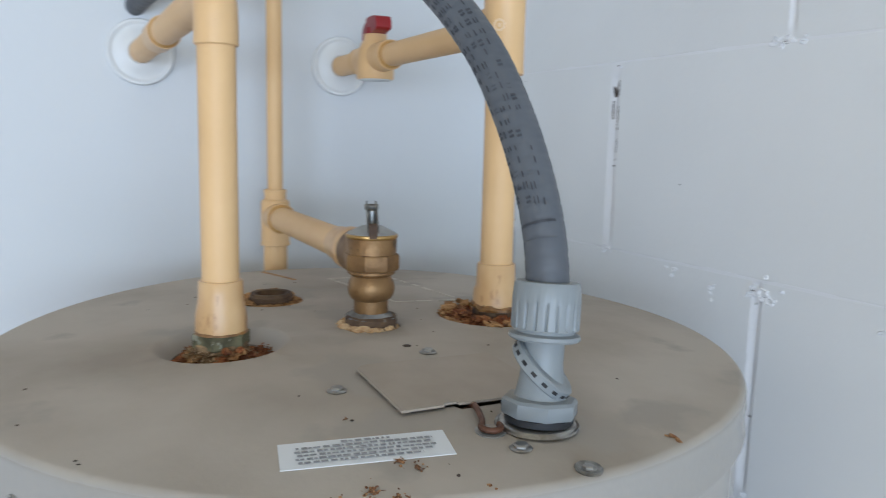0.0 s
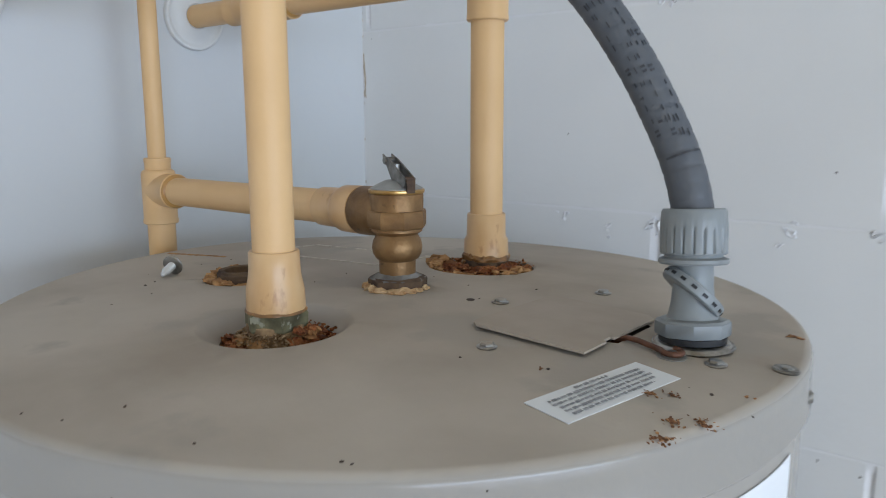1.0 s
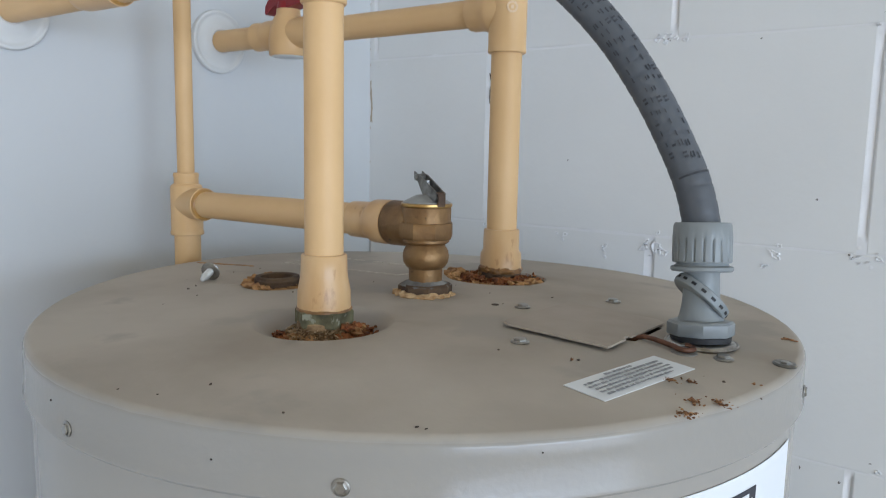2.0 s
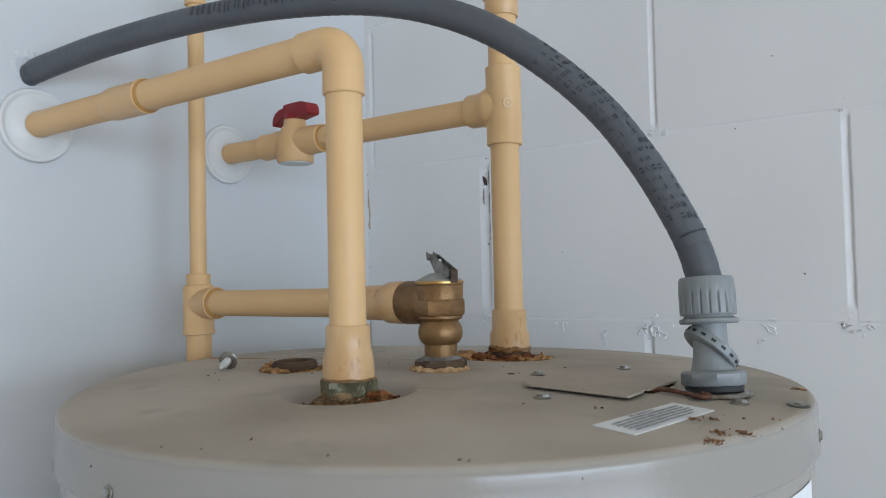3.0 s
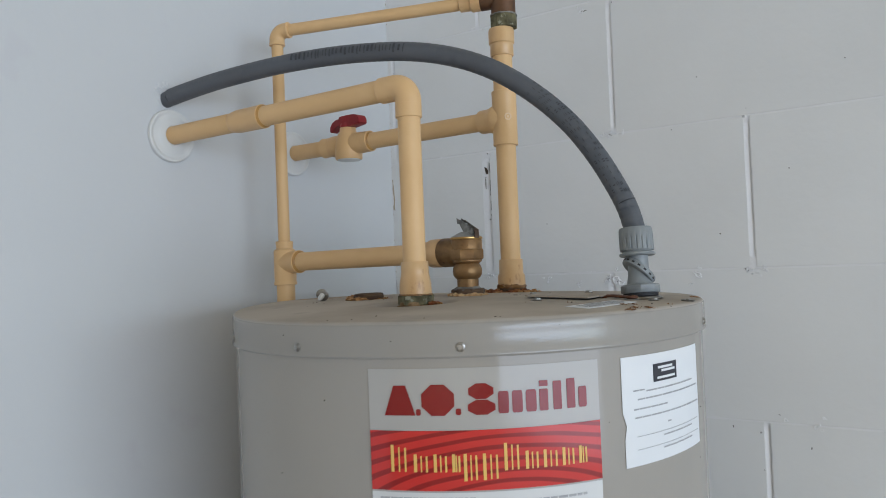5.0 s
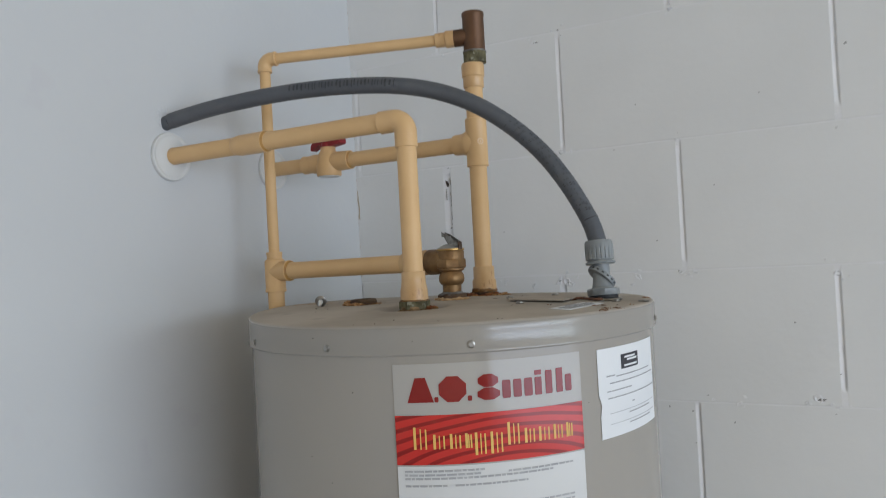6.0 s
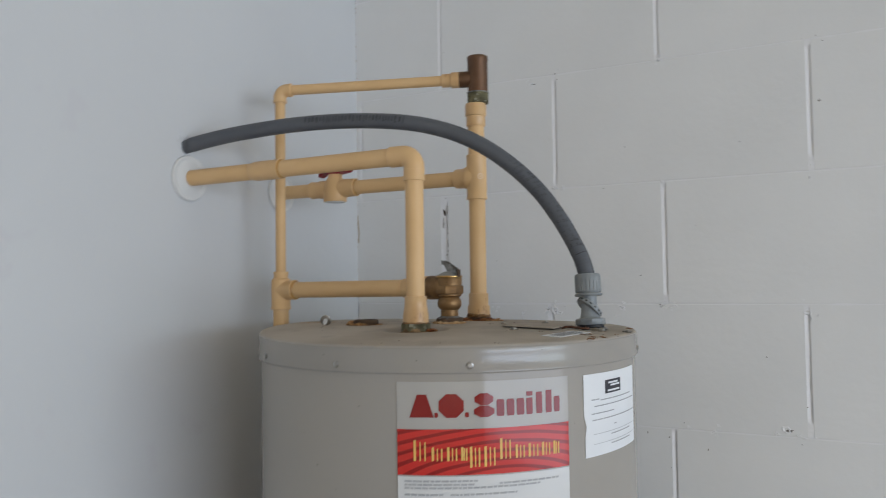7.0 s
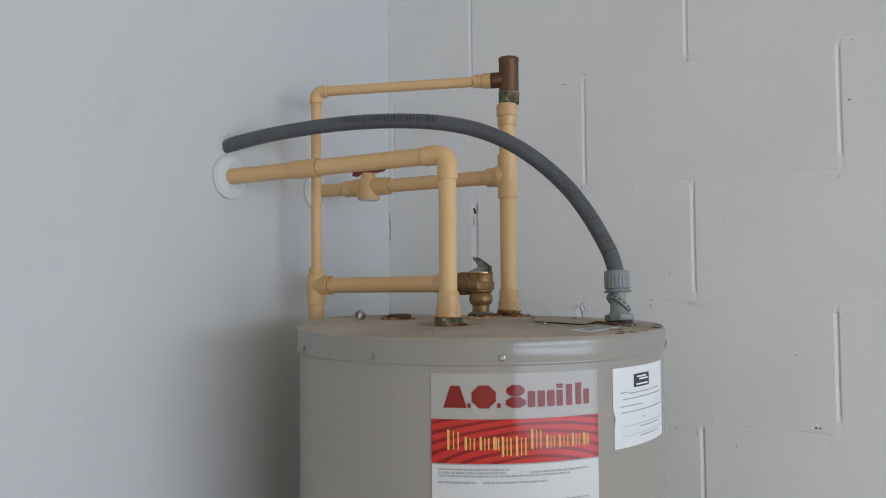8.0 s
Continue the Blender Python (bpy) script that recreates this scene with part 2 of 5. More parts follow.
def shard(bm, at, size, flat=0.3, tilt=0.7):
    """A thin broken flake."""
    got = bmesh.ops.create_icosphere(bm, subdivisions=1, radius=1)
    s = Vector((random.uniform(0.9, 2.3), random.uniform(0.4, 1.0), flat * random.uniform(0.6, 1.3))) * size
    turn = Euler((random.uniform(-tilt, tilt), random.uniform(-tilt, tilt), random.uniform(0, 6.3))).to_matrix()
    for v in got["verts"]:
        q = v.co * (1 + 0.9 * noise.noise(v.co * 1.9 + Vector(at) * 1100))
        v.co = Vector(at) + turn @ Vector((q.x * s.x, q.y * s.y, q.z * s.z))


def blob(bm, at, half, rough=0.7):
    """A smear with an uneven outline; half gives its three half sizes."""
    at, half = Vector(at), Vector(half)
    got = bmesh.ops.create_icosphere(bm, subdivisions=2, radius=1)
    for v in got["verts"]:
        q = v.co * (1 + rough * noise.noise(v.co * 1.7 + at * 800))
        v.co = at + Vector((q.x * half.x, q.y * half.y, q.z * half.z))


# ---------------------------------------------------------------- materials
M_PLASTER = material("painted_plaster", (0.625, 0.632, 0.634), (0.580, 0.587, 0.596), 0.6, 2.5, 0.55, bump=0.0003, bscale=60,
                     spot=(0.605, 0.605, 0.615), spot_scale=14, spot_at=0.66)
M_BLOCK = material("painted_block", (0.808, 0.811, 0.806), (0.748, 0.751, 0.747), 0.6, 5.0, 0.5, bump=0.0004, bscale=75,
                   spot=(0.66, 0.66, 0.66), spot_scale=90, spot_at=0.76, per_object=0.012)
M_MORTAR = material("painted_mortar", (0.84, 0.84, 0.85), (0.78, 0.78, 0.79), 0.6, 14, 0.5, bump=0.0005, bscale=160)
# floor, ceiling and far walls are out of view; warm tones tint the bounce
M_CONCRETE = material("floor_concrete", (0.48, 0.43, 0.36), (0.40, 0.35, 0.28), 0.7, 3, 0.8, bump=0.001, bscale=90)
M_CEILING = material("ceiling_paint", (0.82, 0.71, 0.53), None, 0.4, 3, 0.7, bump=0.0008, bscale=80)
M_WALL = material("flat_wall_paint", (0.80, 0.68, 0.49), (0.75, 0.63, 0.45), 0.5, 2.5, 0.7, bump=0.0003, bscale=60)
M_GROUND = material("drive_gravel", (0.30, 0.29, 0.26), (0.16, 0.20, 0.10), 0.8, 0.6, 0.9, bump=0.01, bscale=9)
M_CPVC = material("cream_cpvc", (0.735, 0.490, 0.240), (0.66, 0.422, 0.190), 0.6, 18, 0.48, bump=0.00012, bscale=300, gloss=0.32)
M_CPVC_FIT = material("cream_cpvc_fitting", (0.725, 0.480, 0.233), (0.655, 0.417, 0.188), 0.6, 24, 0.40, bump=0.00013, bscale=220, gloss=0.38)
M_CPVC_GLUE = material("stained_cpvc_adapter", (0.665, 0.445, 0.218), (0.56, 0.325, 0.135), 0.8, 45, 0.34, bump=0.00018, bscale=180,
                       spot=(0.40, 0.205, 0.075), spot_scale=62, spot_at=0.61, stretch=(1, 1, 0.5))
M_GLUE = material("amber_cement_ring", (0.50, 0.28, 0.075), (0.34, 0.17, 0.05), 0.7, 60, 0.3)
M_CRUST = material("pale_lime_crust", (0.36, 0.24, 0.12), (0.11, 0.060, 0.026), 1.0, 170, 0.95, bump=0.0008, bscale=320, island=(0.46, 0.33, 0.19))
M_RUN = material("brown_cement_run", (0.33, 0.165, 0.045), (0.13, 0.065, 0.025), 0.9, 120, 0.4, bump=0.0006, bscale=260)
M_CPVC_PALE = material("pale_moulded_cpvc", (0.78, 0.58, 0.36), (0.74, 0.53, 0.31), 0.5, 60, 0.5)
M_WHITE_PLASTIC = material("white_plastic", (0.70, 0.70, 0.685), (0.63, 0.63, 0.615), 0.5, 20, 0.35)
M_RED = material("red_plastic", (0.27, 0.010, 0.014), (0.19, 0.007, 0.009), 0.6, 40, 0.45)
M_BRASS = material("aged_brass", (0.306, 0.182, 0.073), (0.170, 0.094, 0.039), 0.9, 55, 0.48, metal=0.62, bump=0.00045, bscale=240,
                   spot=(0.10, 0.060, 0.028), spot_scale=120, spot_at=0.64)
M_BRASS_BRIGHT = material("bright_brass", (0.55, 0.36, 0.13), (0.34, 0.20, 0.07), 0.7, 60, 0.34, metal=1.0)
M_BRONZE = material("brown_bronze", (0.16, 0.085, 0.045), (0.10, 0.055, 0.03), 0.8, 40, 0.5, metal=0.6, bump=0.0003, bscale=240)
M_VERDIGRIS = material("corroded_nipple", (0.190, 0.172, 0.090), (0.060, 0.052, 0.026), 0.9, 110, 0.75, metal=0.2, bump=0.0009, bscale=240,
                       spot=(0.30, 0.29, 0.21), spot_scale=170, spot_at=0.60)
M_DARK_IRON = material("dark_corroded_iron", (0.062, 0.036, 0.022), (0.135, 0.085, 0.045), 0.9, 110, 0.85, metal=0.0, bump=0.0008, bscale=240,
                       spot=(0.20, 0.175, 0.14), spot_scale=130, spot_at=0.66)
M_SCALE = material("grey_mineral_scale", (0.27, 0.26, 0.24), (0.08, 0.07, 0.06), 0.8, 90, 0.9, bump=0.0008, bscale=300)
M_STEEL = material("zinc_steel", (0.42, 0.41, 0.385), (0.17, 0.15, 0.125), 0.8, 140, 0.36, metal=0.95)
M_ZINC = material("bright_zinc", (0.74, 0.75, 0.74), (0.58, 0.58, 0.57), 0.6, 120, 0.42, metal=0.55)
M_LEVER = material("worn_lever_steel", (0.30, 0.29, 0.265), (0.10, 0.09, 0.075), 1.0, 130, 0.45, metal=0.8)
M_CAP = material("dull_zinc_cap", (0.42, 0.42, 0.40), (0.28, 0.27, 0.25), 0.7, 90, 0.5, metal=0.6)
M_RUST = material("rust_and_foam", (0.300, 0.092, 0.024), (0.075, 0.028, 0.012), 1.0, 150, 0.9, bump=0.0014, bscale=420,
                  spot=(0.52, 0.30, 0.13), spot_scale=200, spot_at=0.64, island=(0.36, 0.155, 0.050))
M_RUSTY_FOAM = material("rusty_foam", (0.52, 0.30, 0.12), (0.20, 0.09, 0.03), 0.9, 130, 0.95, bump=0.001, bscale=300)
M_FOAM = material("tan_foam", (0.68, 0.50, 0.28), (0.36, 0.18, 0.06), 0.9, 130, 0.95, bump=0.001, bscale=300)
M_FLAKE = material("rust_flake", (0.20, 0.085, 0.034), (0.09, 0.04, 0.018), 1.0, 260, 0.95, bump=0.0006, bscale=400, island=(0.46, 0.26, 0.11))
# dirt colour, also used for the shade in holes and mortar gaps
M_DIRT_HOLE_SHADE = material("dirt_and_hole_shade", (0.07, 0.05, 0.04), None, 0.5, 200, 0.9)
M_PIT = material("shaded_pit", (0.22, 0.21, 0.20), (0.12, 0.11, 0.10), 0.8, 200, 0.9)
M_COPPER = material("tarnished_copper", (0.17, 0.075, 0.042), (0.09, 0.045, 0.028), 0.8, 120, 0.5, metal=0.5)
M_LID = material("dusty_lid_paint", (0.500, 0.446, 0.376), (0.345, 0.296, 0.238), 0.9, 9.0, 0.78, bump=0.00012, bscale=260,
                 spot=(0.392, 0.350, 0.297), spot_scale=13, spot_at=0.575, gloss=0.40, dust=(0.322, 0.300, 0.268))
M_TANK = material("beige_enamel", (0.352, 0.326, 0.288), (0.332, 0.306, 0.270), 0.5, 4, 0.10, bump=0.0004, bscale=7, gloss=0.45,
                  spot=(0.30, 0.27, 0.23), spot_scale=120, spot_at=0.78)
M_COVER = material("cover_paint", (0.415, 0.354, 0.284), (0.352, 0.296, 0.232), 0.8, 26, 0.66)
M_CONDUIT = material("grey_conduit_jacket", (0.098, 0.105, 0.118), (0.078, 0.083, 0.094), 0.6, 14, 0.48, bump=0.0002, bscale=220)
M_CONNECTOR = material("light_grey_nylon", (0.245, 0.262, 0.266), (0.205, 0.220, 0.224), 0.6, 30, 0.42, bump=0.0001, bscale=200)
M_BLACK = material("black_rubber_and_slot_shade", (0.02, 0.02, 0.022), None, 0.5, 40, 0.6)
M_INK = material("black_ink", (0.035, 0.035, 0.045), None, 0.4, 60, 0.6)
M_JACKET_INK = material("worn_jacket_ink", (0.034, 0.035, 0.042), (0.075, 0.080, 0.090), 0.8, 240, 0.6)
M_FADED = material("faded_ink", (0.20, 0.20, 0.21), (0.42, 0.42, 0.43), 0.8, 300, 0.7)
M_GREY_INK = material("worn_grey_ink", (0.36, 0.36, 0.37), (0.54, 0.54, 0.54), 0.5, 90, 0.6)
M_PAPER = material("white_paper", (0.80, 0.81, 0.82), (0.72, 0.73, 0.74), 0.5, 12, 0.6)
M_FILM = material("glossy_white_label", (0.43, 0.41, 0.38), (0.40, 0.38, 0.355), 0.5, 8, 0.10, gloss=0.55)
M_FILM_WHITE = material("printed_white_label", (0.70, 0.70, 0.69), (0.65, 0.65, 0.64), 0.5, 8, 0.14, gloss=0.5)
M_RED_INK = material("dark_red_ink", (0.235, 0.014, 0.014), (0.20, 0.012, 0.012), 0.5, 20, 0.12, gloss=0.5)
M_GOLD_INK = material("gold_ink", (0.80, 0.52, 0.14), (0.70, 0.44, 0.12), 0.5, 40, 0.26, gloss=0.35)
M_RESIDUE = material("pale_glue_residue", (0.62, 0.57, 0.48), (0.50, 0.45, 0.37), 0.8, 90, 0.6)
M_STAIN = material("brown_wall_stain", (0.40, 0.31, 0.20), (0.60, 0.55, 0.47), 0.8, 60, 0.8)


def ripple_material():
    """Red band printed with darker wavy rings."""
    m = bpy.data.materials.new("red_band_print")
    m.use_nodes = True
    n, l = m.node_tree.nodes, m.node_tree.links
    b = n["Principled BSDF"]
    co = n.new("ShaderNodeTexCoord")
    mp = n.new("ShaderNodeMapping")
    mp.inputs["Location"].default_value = (-0.165, 0.19, -3.10)
    mp.inputs["Scale"].default_value = (1, 1, 2.5)
    w = n.new("ShaderNodeTexWave")
    w.wave_type, w.rings_direction = 'RINGS', 'SPHERICAL'
    w.inputs["Scale"].default_value = 15
    w.inputs["Distortion"].default_value = 3.2
    w.inputs["Detail"].default_value = 1.5
    w.inputs["Detail Scale"].default_value = 0.6
    r = n.new("ShaderNodeMapRange")
    r.inputs["From Min"].default_value = 0.20
    r.inputs["From Max"].default_value = 0.42
    mx = n.new("ShaderNodeMix")
    mx.data_type = 'RGBA'
    mx.inputs["A"].default_value = (0.27, 0.016, 0.016, 1)
    mx.inputs["B"].default_value = (0.56, 0.035, 0.028, 1)
    l.new(co.outputs["Object"], mp.inputs["Vector"])
    l.new(mp.outputs[0], w.inputs["Vector"])
    l.new(w.outputs["Fac"], r.inputs["Value"])
    l.new(r.outputs[0], mx.inputs["Factor"])
    l.new(mx.outputs["Result"], b.inputs["Base Color"])
    b.inputs["Roughness"].default_value = 0.10
    b.inputs["Specular IOR Level"].default_value = 0.5
    return m


M_BAND = ripple_material()

# ---------------------------------------------------------------- the room
WX, EX, SY, TOP = -0.203, 5.2, -6.2, 2.44      # west wall, east wall, south wall, ceiling height
WALL = 0.19

solid("floor", box(bmesh.new(), (WX - WALL, SY - WALL, -0.1), (EX + WALL, WALL + 0.01, 0)), M_CONCRETE,
      "bare unseen concrete floor slab, tan to warm the bounce", kind="structure", smooth=0)
solid("ceiling", box(bmesh.new(), (WX - WALL, SY - WALL, TOP), (EX + WALL, WALL + 0.01, TOP + 0.1)), M_CEILING,
      "flat unseen ceiling, cream to warm the bounce", kind="structure", smooth=0)
def west(y):
    """The west wall's face, which is a little out of square."""
    return WX - 0.030 * y


solid("wall_west", prism(bmesh.new(), [(west(0), WALL), (west(0) - WALL, WALL), (west(0) - WALL, SY - WALL), (west(SY - WALL), SY - WALL), (west(0), 0)], 0, TOP), M_PLASTER,
      "smooth white painted plaster wall beside the heater", kind="structure", smooth=0)
solid("wall_south", box(bmesh.new(), (west(SY) + 0.004, SY - WALL, 0), (EX + WALL, SY, TOP)), M_WALL,
      "plain unseen wall, cream to warm the bounce", kind="structure", smooth=0)
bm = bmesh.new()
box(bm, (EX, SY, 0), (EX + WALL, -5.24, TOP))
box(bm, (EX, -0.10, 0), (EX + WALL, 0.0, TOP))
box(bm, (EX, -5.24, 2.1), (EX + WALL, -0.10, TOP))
solid("wall_east", bm, M_WALL, "unseen wall with a wide open doorway, cream to warm the bounce", kind="structure", smooth=0)
solid("ground", box(bmesh.new(), (-400, -400, -0.3), (400, 400, -0.12)), M_GROUND,
      "gravel and grass ground outside the doorway", kind="structure", smooth=0)

# ---------------------------------------------------------------- the heater: sizes
CX, CY, LID = 0.1732, -0.3535, 1.408              # axis and top of the tank
R_LID, R_TANK = 0.2497, 0.2467
HOT = Vector((0.1807, -0.4555, 0))
COLD = Vector((0.1745, -0.251, 0))
ANODE = Vector((0.070, -0.397, 0))
VALVE = Vector((0.1765, -0.3527, 0))
CON = Vector((0.3685, -0.3400, 0))               # conduit connector
DIS = Vector((-0.1170, -0.3465, 0))               # discharge riser

heater = thing("water_heater", (CX, CY, 0), "tall beige enamelled electric water heater with a dusty rusted lid", "water heater")

bm = lathe(bmesh.new(), [(0.0, 0.03), (R_TANK - 0.012, 0.03), (R_TANK - 0.004, 0.034), (R_TANK, 0.05), (R_TANK, 0.6), (R_TANK, 1.2),
                         (R_TANK, 1.3745), (0.0, 1.3745)], Matrix.Translation((CX, CY, 0)), 128)
part("tank_body", bm, M_TANK, heater)
part("base_ring", lathe(bmesh.new(), [(R_TANK - 0.03, 0), (R_TANK - 0.015, 0), (R_TANK - 0.015, 0.0305), (R_TANK - 0.03, 0.0305)],
                        Matrix.Translation((CX, CY, 0)), 64), M_DARK_IRON, heater)

# lid: a pressed pan with a rolled lower edge; its top sheet has holes with dished rims
skirt = bmesh.new()
prof = [(R_LID - 0.0035, 1.3695), (R_LID - 0.0004, 1.3700), (R_LID + 0.0008, 1.3715), (R_LID + 0.0008, 1.3730), (R_LID, 1.3748),
        (R_LID, 1.390)] + [(R_LID - 0.0055 + 0.0055 * math.cos(a), LID + dome(CX + R_LID - 0.0055, CY) - 0.0055 + 0.0055 * math.sin(a)) for a in (radians(q) for q in range(10, 91, 10))]
rings = []
for r, z in prof:
    lift = min(1.0, max(0.0, (z - 1.385) / 0.006))
    rings.append([skirt.verts.new((CX + r * math.cos(2 * math.pi * i / 128), CY + r * math.sin(2 * math.pi * i / 128), z + lift * west_lift(CX + r * math.cos(2 * math.pi * i / 128)))) for i in range(128)])
for a, b in zip(rings, rings[1:]):
    for i in range(128):
        skirt.faces.new((a[i], a[(i + 1) % 128], b[(i + 1) % 128], b[i]))

HOLES = [(HOT, 0.0430, 0.0310), (COLD + Vector((-0.002, -0.003, 0)), 0.0415, 0.0395), (VALVE + Vector((0, 0, 0)), 0.0212, 0.0200), (ANODE, 0.0265, 0.025)]
top = bmesh.new()
edges = []


def loop(bm, cx, cy, r, z, n):
    vs = [bm.verts.new((cx + r * math.cos(2 * math.pi * i / n), cy + r * math.sin(2 * math.pi * i / n), z)) for i in range(n)]
    return vs, [bm.edges.new((vs[i], vs[(i + 1) % n])) for i in range(n)]


edges += loop(top, CX, CY, R_LID - 0.0055, LID, 128)[1]
BAY = [(0.2745, -0.3925), (0.3355, -0.3925), (0.3355, -0.3690), (0.3405, -0.3670), (0.3405, -0.3270), (0.3355, -0.3230), (0.2745, -0.3230)]   # wiring bay under the cover
bay = [top.verts.new((x, y, LID)) for x, y in BAY]
edges += [top.edges.new((bay[i], bay[(i + 1) % len(bay)])) for i in range(len(bay))]
for c, r, q in HOLES:
    edges += loop(top, c.x, c.y, r, LID, 48)[1]
bmesh.ops.triangle_fill(top, use_beauty=True, use_dissolve=False, edges=edges)
for i in range(1, 26):
    for axis in ((1, 0, 0), (0, 1, 0)):
        at = (CX - 0.26 + 0.02 * i, CY - 0.26 + 0.02 * i, LID)
        bmesh.ops.bisect_plane(top, geom=top.verts[:] + top.edges[:] + top.faces[:], plane_co=at, plane_no=axis, dist=1e-6)
for c, r, q in HOLES:
    dip = 0.0095 if r > 0.042 else 0.0015
    rs = [(r, LID), (r - (r - q) * 0.22, LID - dip * 0.10), (r - (r - q) * 0.55, LID - dip * 0.48), (q, LID - dip), (q - 0.0004, LID - dip - 0.012), (q - 0.01, LID - dip - 0.013)]
    prev = None
    for rr, z in rs:
        cur = [top.verts.new((c.x + rr * math.cos(2 * math.pi * i / 48), c.y + rr * math.sin(2 * math.pi * i / 48), z)) for i in range(48)]
        if prev:
            for i in range(48):
                top.faces.new((prev[i], prev[(i + 1) % 48], cur[(i + 1) % 48], cur[i]))
        prev = cur
low = [top.verts.new((x, y, LID - 0.03)) for x, y in BAY]
for i in range(len(BAY)):
    k = (i + 1) % len(BAY)
    top.faces.new((bay[i], bay[k], low[k], low[i]))
top.faces.new(low)
for v in top.verts:
    v.co.z += dome(v.co.x, v.co.y)
names = {}
for v in skirt.verts:
    names[v] = top.verts.new(v.co)
for f in skirt.faces:
    top.faces.new([names[v] for v in f.verts])
skirt.free()
bmesh.ops.delete(top, geom=[v for v in top.verts if not v.link_faces], context='VERTS')
bmesh.ops.remove_doubles(top, verts=top.verts, dist=0.00025)
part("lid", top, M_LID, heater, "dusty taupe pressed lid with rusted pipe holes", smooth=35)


def crumble(c, r0, r1, z, amp, seed, k=9, n=56):
    """Ragged insulation filling the gap between a pipe and its hole."""
    bm = bmesh.new()
    prev = None
    for i in range(k):
        f = i / (k - 1)
        cur = []
        for j in range(n):
            a = 2 * math.pi * j / n
            r = (r0 + (r1 - r0) * f) * (1 + (0.05 * noise.noise((math.cos(a) * 3 + seed, math.sin(a) * 3, f)) if i < k - 1 else 0))
            h = noise.noise((math.cos(a) * r * 260 + seed, math.sin(a) * r * 260, seed)) + 0.6 * noise.noise((math.cos(a) * r * 700, math.sin(a) * r * 700, seed))
            cur.append(bm.verts.new((c.x + r * math.cos(a), c.y + r * math.sin(a), z + amp * h * (1 if 0 < i < k - 1 else 0.3))))
        if prev:
            for j in range(n):
                bm.faces.new((prev[j], prev[(j + 1) % n], cur[(j + 1) % n], cur[j]))
        prev = cur
    return bm


def crumbs(bm, c, r0, r1, z, count, size, a0=0.0, a1=6.283):
    for _ in range(count):
        a, r = random.uniform(a0, a1), r0 + (r1 - r0) * random.random() ** 0.7
        at = (c.x + r * math.cos(a), c.y + r * math.sin(a), z + random.uniform(-0.0006, 0.0014))
        if random.random() < 0.35:
            lump(bm, at, size * random.uniform(0.4, 1.1), 0.6)
        else:
            shard(bm, at, size * random.uniform(0.3, 1.1), 0.4)
    return bm


def clumps(bm, c, r0, r1, z, count, size, d0, d1):
    """Caked lumps of rust between two directions in degrees."""
    for _ in range(count):
        a, r = radians(random.uniform(d0, d1)), random.uniform(r0, r1)
        q = size * random.uniform(0.45, 1.1)
        blob(bm, (c.x + r * math.cos(a), c.y + r * math.sin(a), z + random.uniform(-0.001, 0.0012)), (q, q * random.uniform(0.5, 0.9), q * random.uniform(0.3, 0.6)), 1.3)


for c, r0, r1, z, amp, mat, seed, cnt in ((HOT, 0.010, 0.0310, LID - 0.0108, 0.0030, M_RUST, 3, 130), (HOLES[1][0], 0.010, 0.0395, LID - 0.0034, 0.0034, M_RUST, 17, 170),
                                          (VALVE, 0.012, 0.0200, LID - 0.0010, 0.0016, M_FOAM, 29, 10), (ANODE, 0.012, 0.025, LID - 0.0008, 0.0020, M_RUSTY_FOAM, 41, 50)):
    bm = crumble(c, r0, r1, z, amp, seed)
    crumbs(bm, c, r0 + 0.006, r1 - 0.0015, z + 0.0008, cnt, 0.0014)
    if c is HOT:
        crumbs(bm, c, 0.018, 0.033, LID - 0.0082, 70, 0.0019, radians(-25), radians(110))
        clumps(bm, c, 0.0185, 0.0290, LID - 0.0095, 46, 0.0040, -165, 20)
        clumps(bm, c, 0.0190, 0.0270, LID - 0.0062, 16, 0.0044, -25, 40)
        clumps(bm, c, 0.0190, 0.0235, LID - 0.0015, 8, 0.0038, -5, 35)
    elif mat is M_RUST:
        crumbs(bm, c, 0.030, 0.0405, LID - 0.0012, 70, 0.0017)
        clumps(bm, c, 0.0190, 0.0370, LID - 0.0030, 60, 0.0046, -200, 160)
        clumps(bm, c, 0.0180, 0.0250, LID + 0.0004, 22, 0.0046, -200, 20)
    if c is VALVE:
        for deg in (-160, -148, -131, -118, -104, -92, -79, -66, -50, -37, -22, -5, 20):
            s = random.uniform(0.0042, 0.0068) * (0.7 if deg > -30 else 1)
            blob(bm, (c.x + 0.0186 * math.cos(radians(deg)), c.y + 0.0186 * math.sin(radians(deg)), LID + 0.0006), (s, s * 0.9, s * random.uniform(0.3, 0.6)), 1.0)
    if c is ANODE:
        for deg in range(125, 300, 13):
            s = random.uniform(0.0042, 0.0072)
            blob(bm, (c.x + 0.0215 * math.cos(radians(deg)), c.y + 0.0215 * math.sin(radians(deg)), LID + 0.0008), (s, s * 0.8, s * random.uniform(0.35, 0.7)), 1.0)
    part("insulation", bm, mat, heater, "crumbled rusty insulation" if mat is M_RUST else "bulging tan foam", on_lid=True)

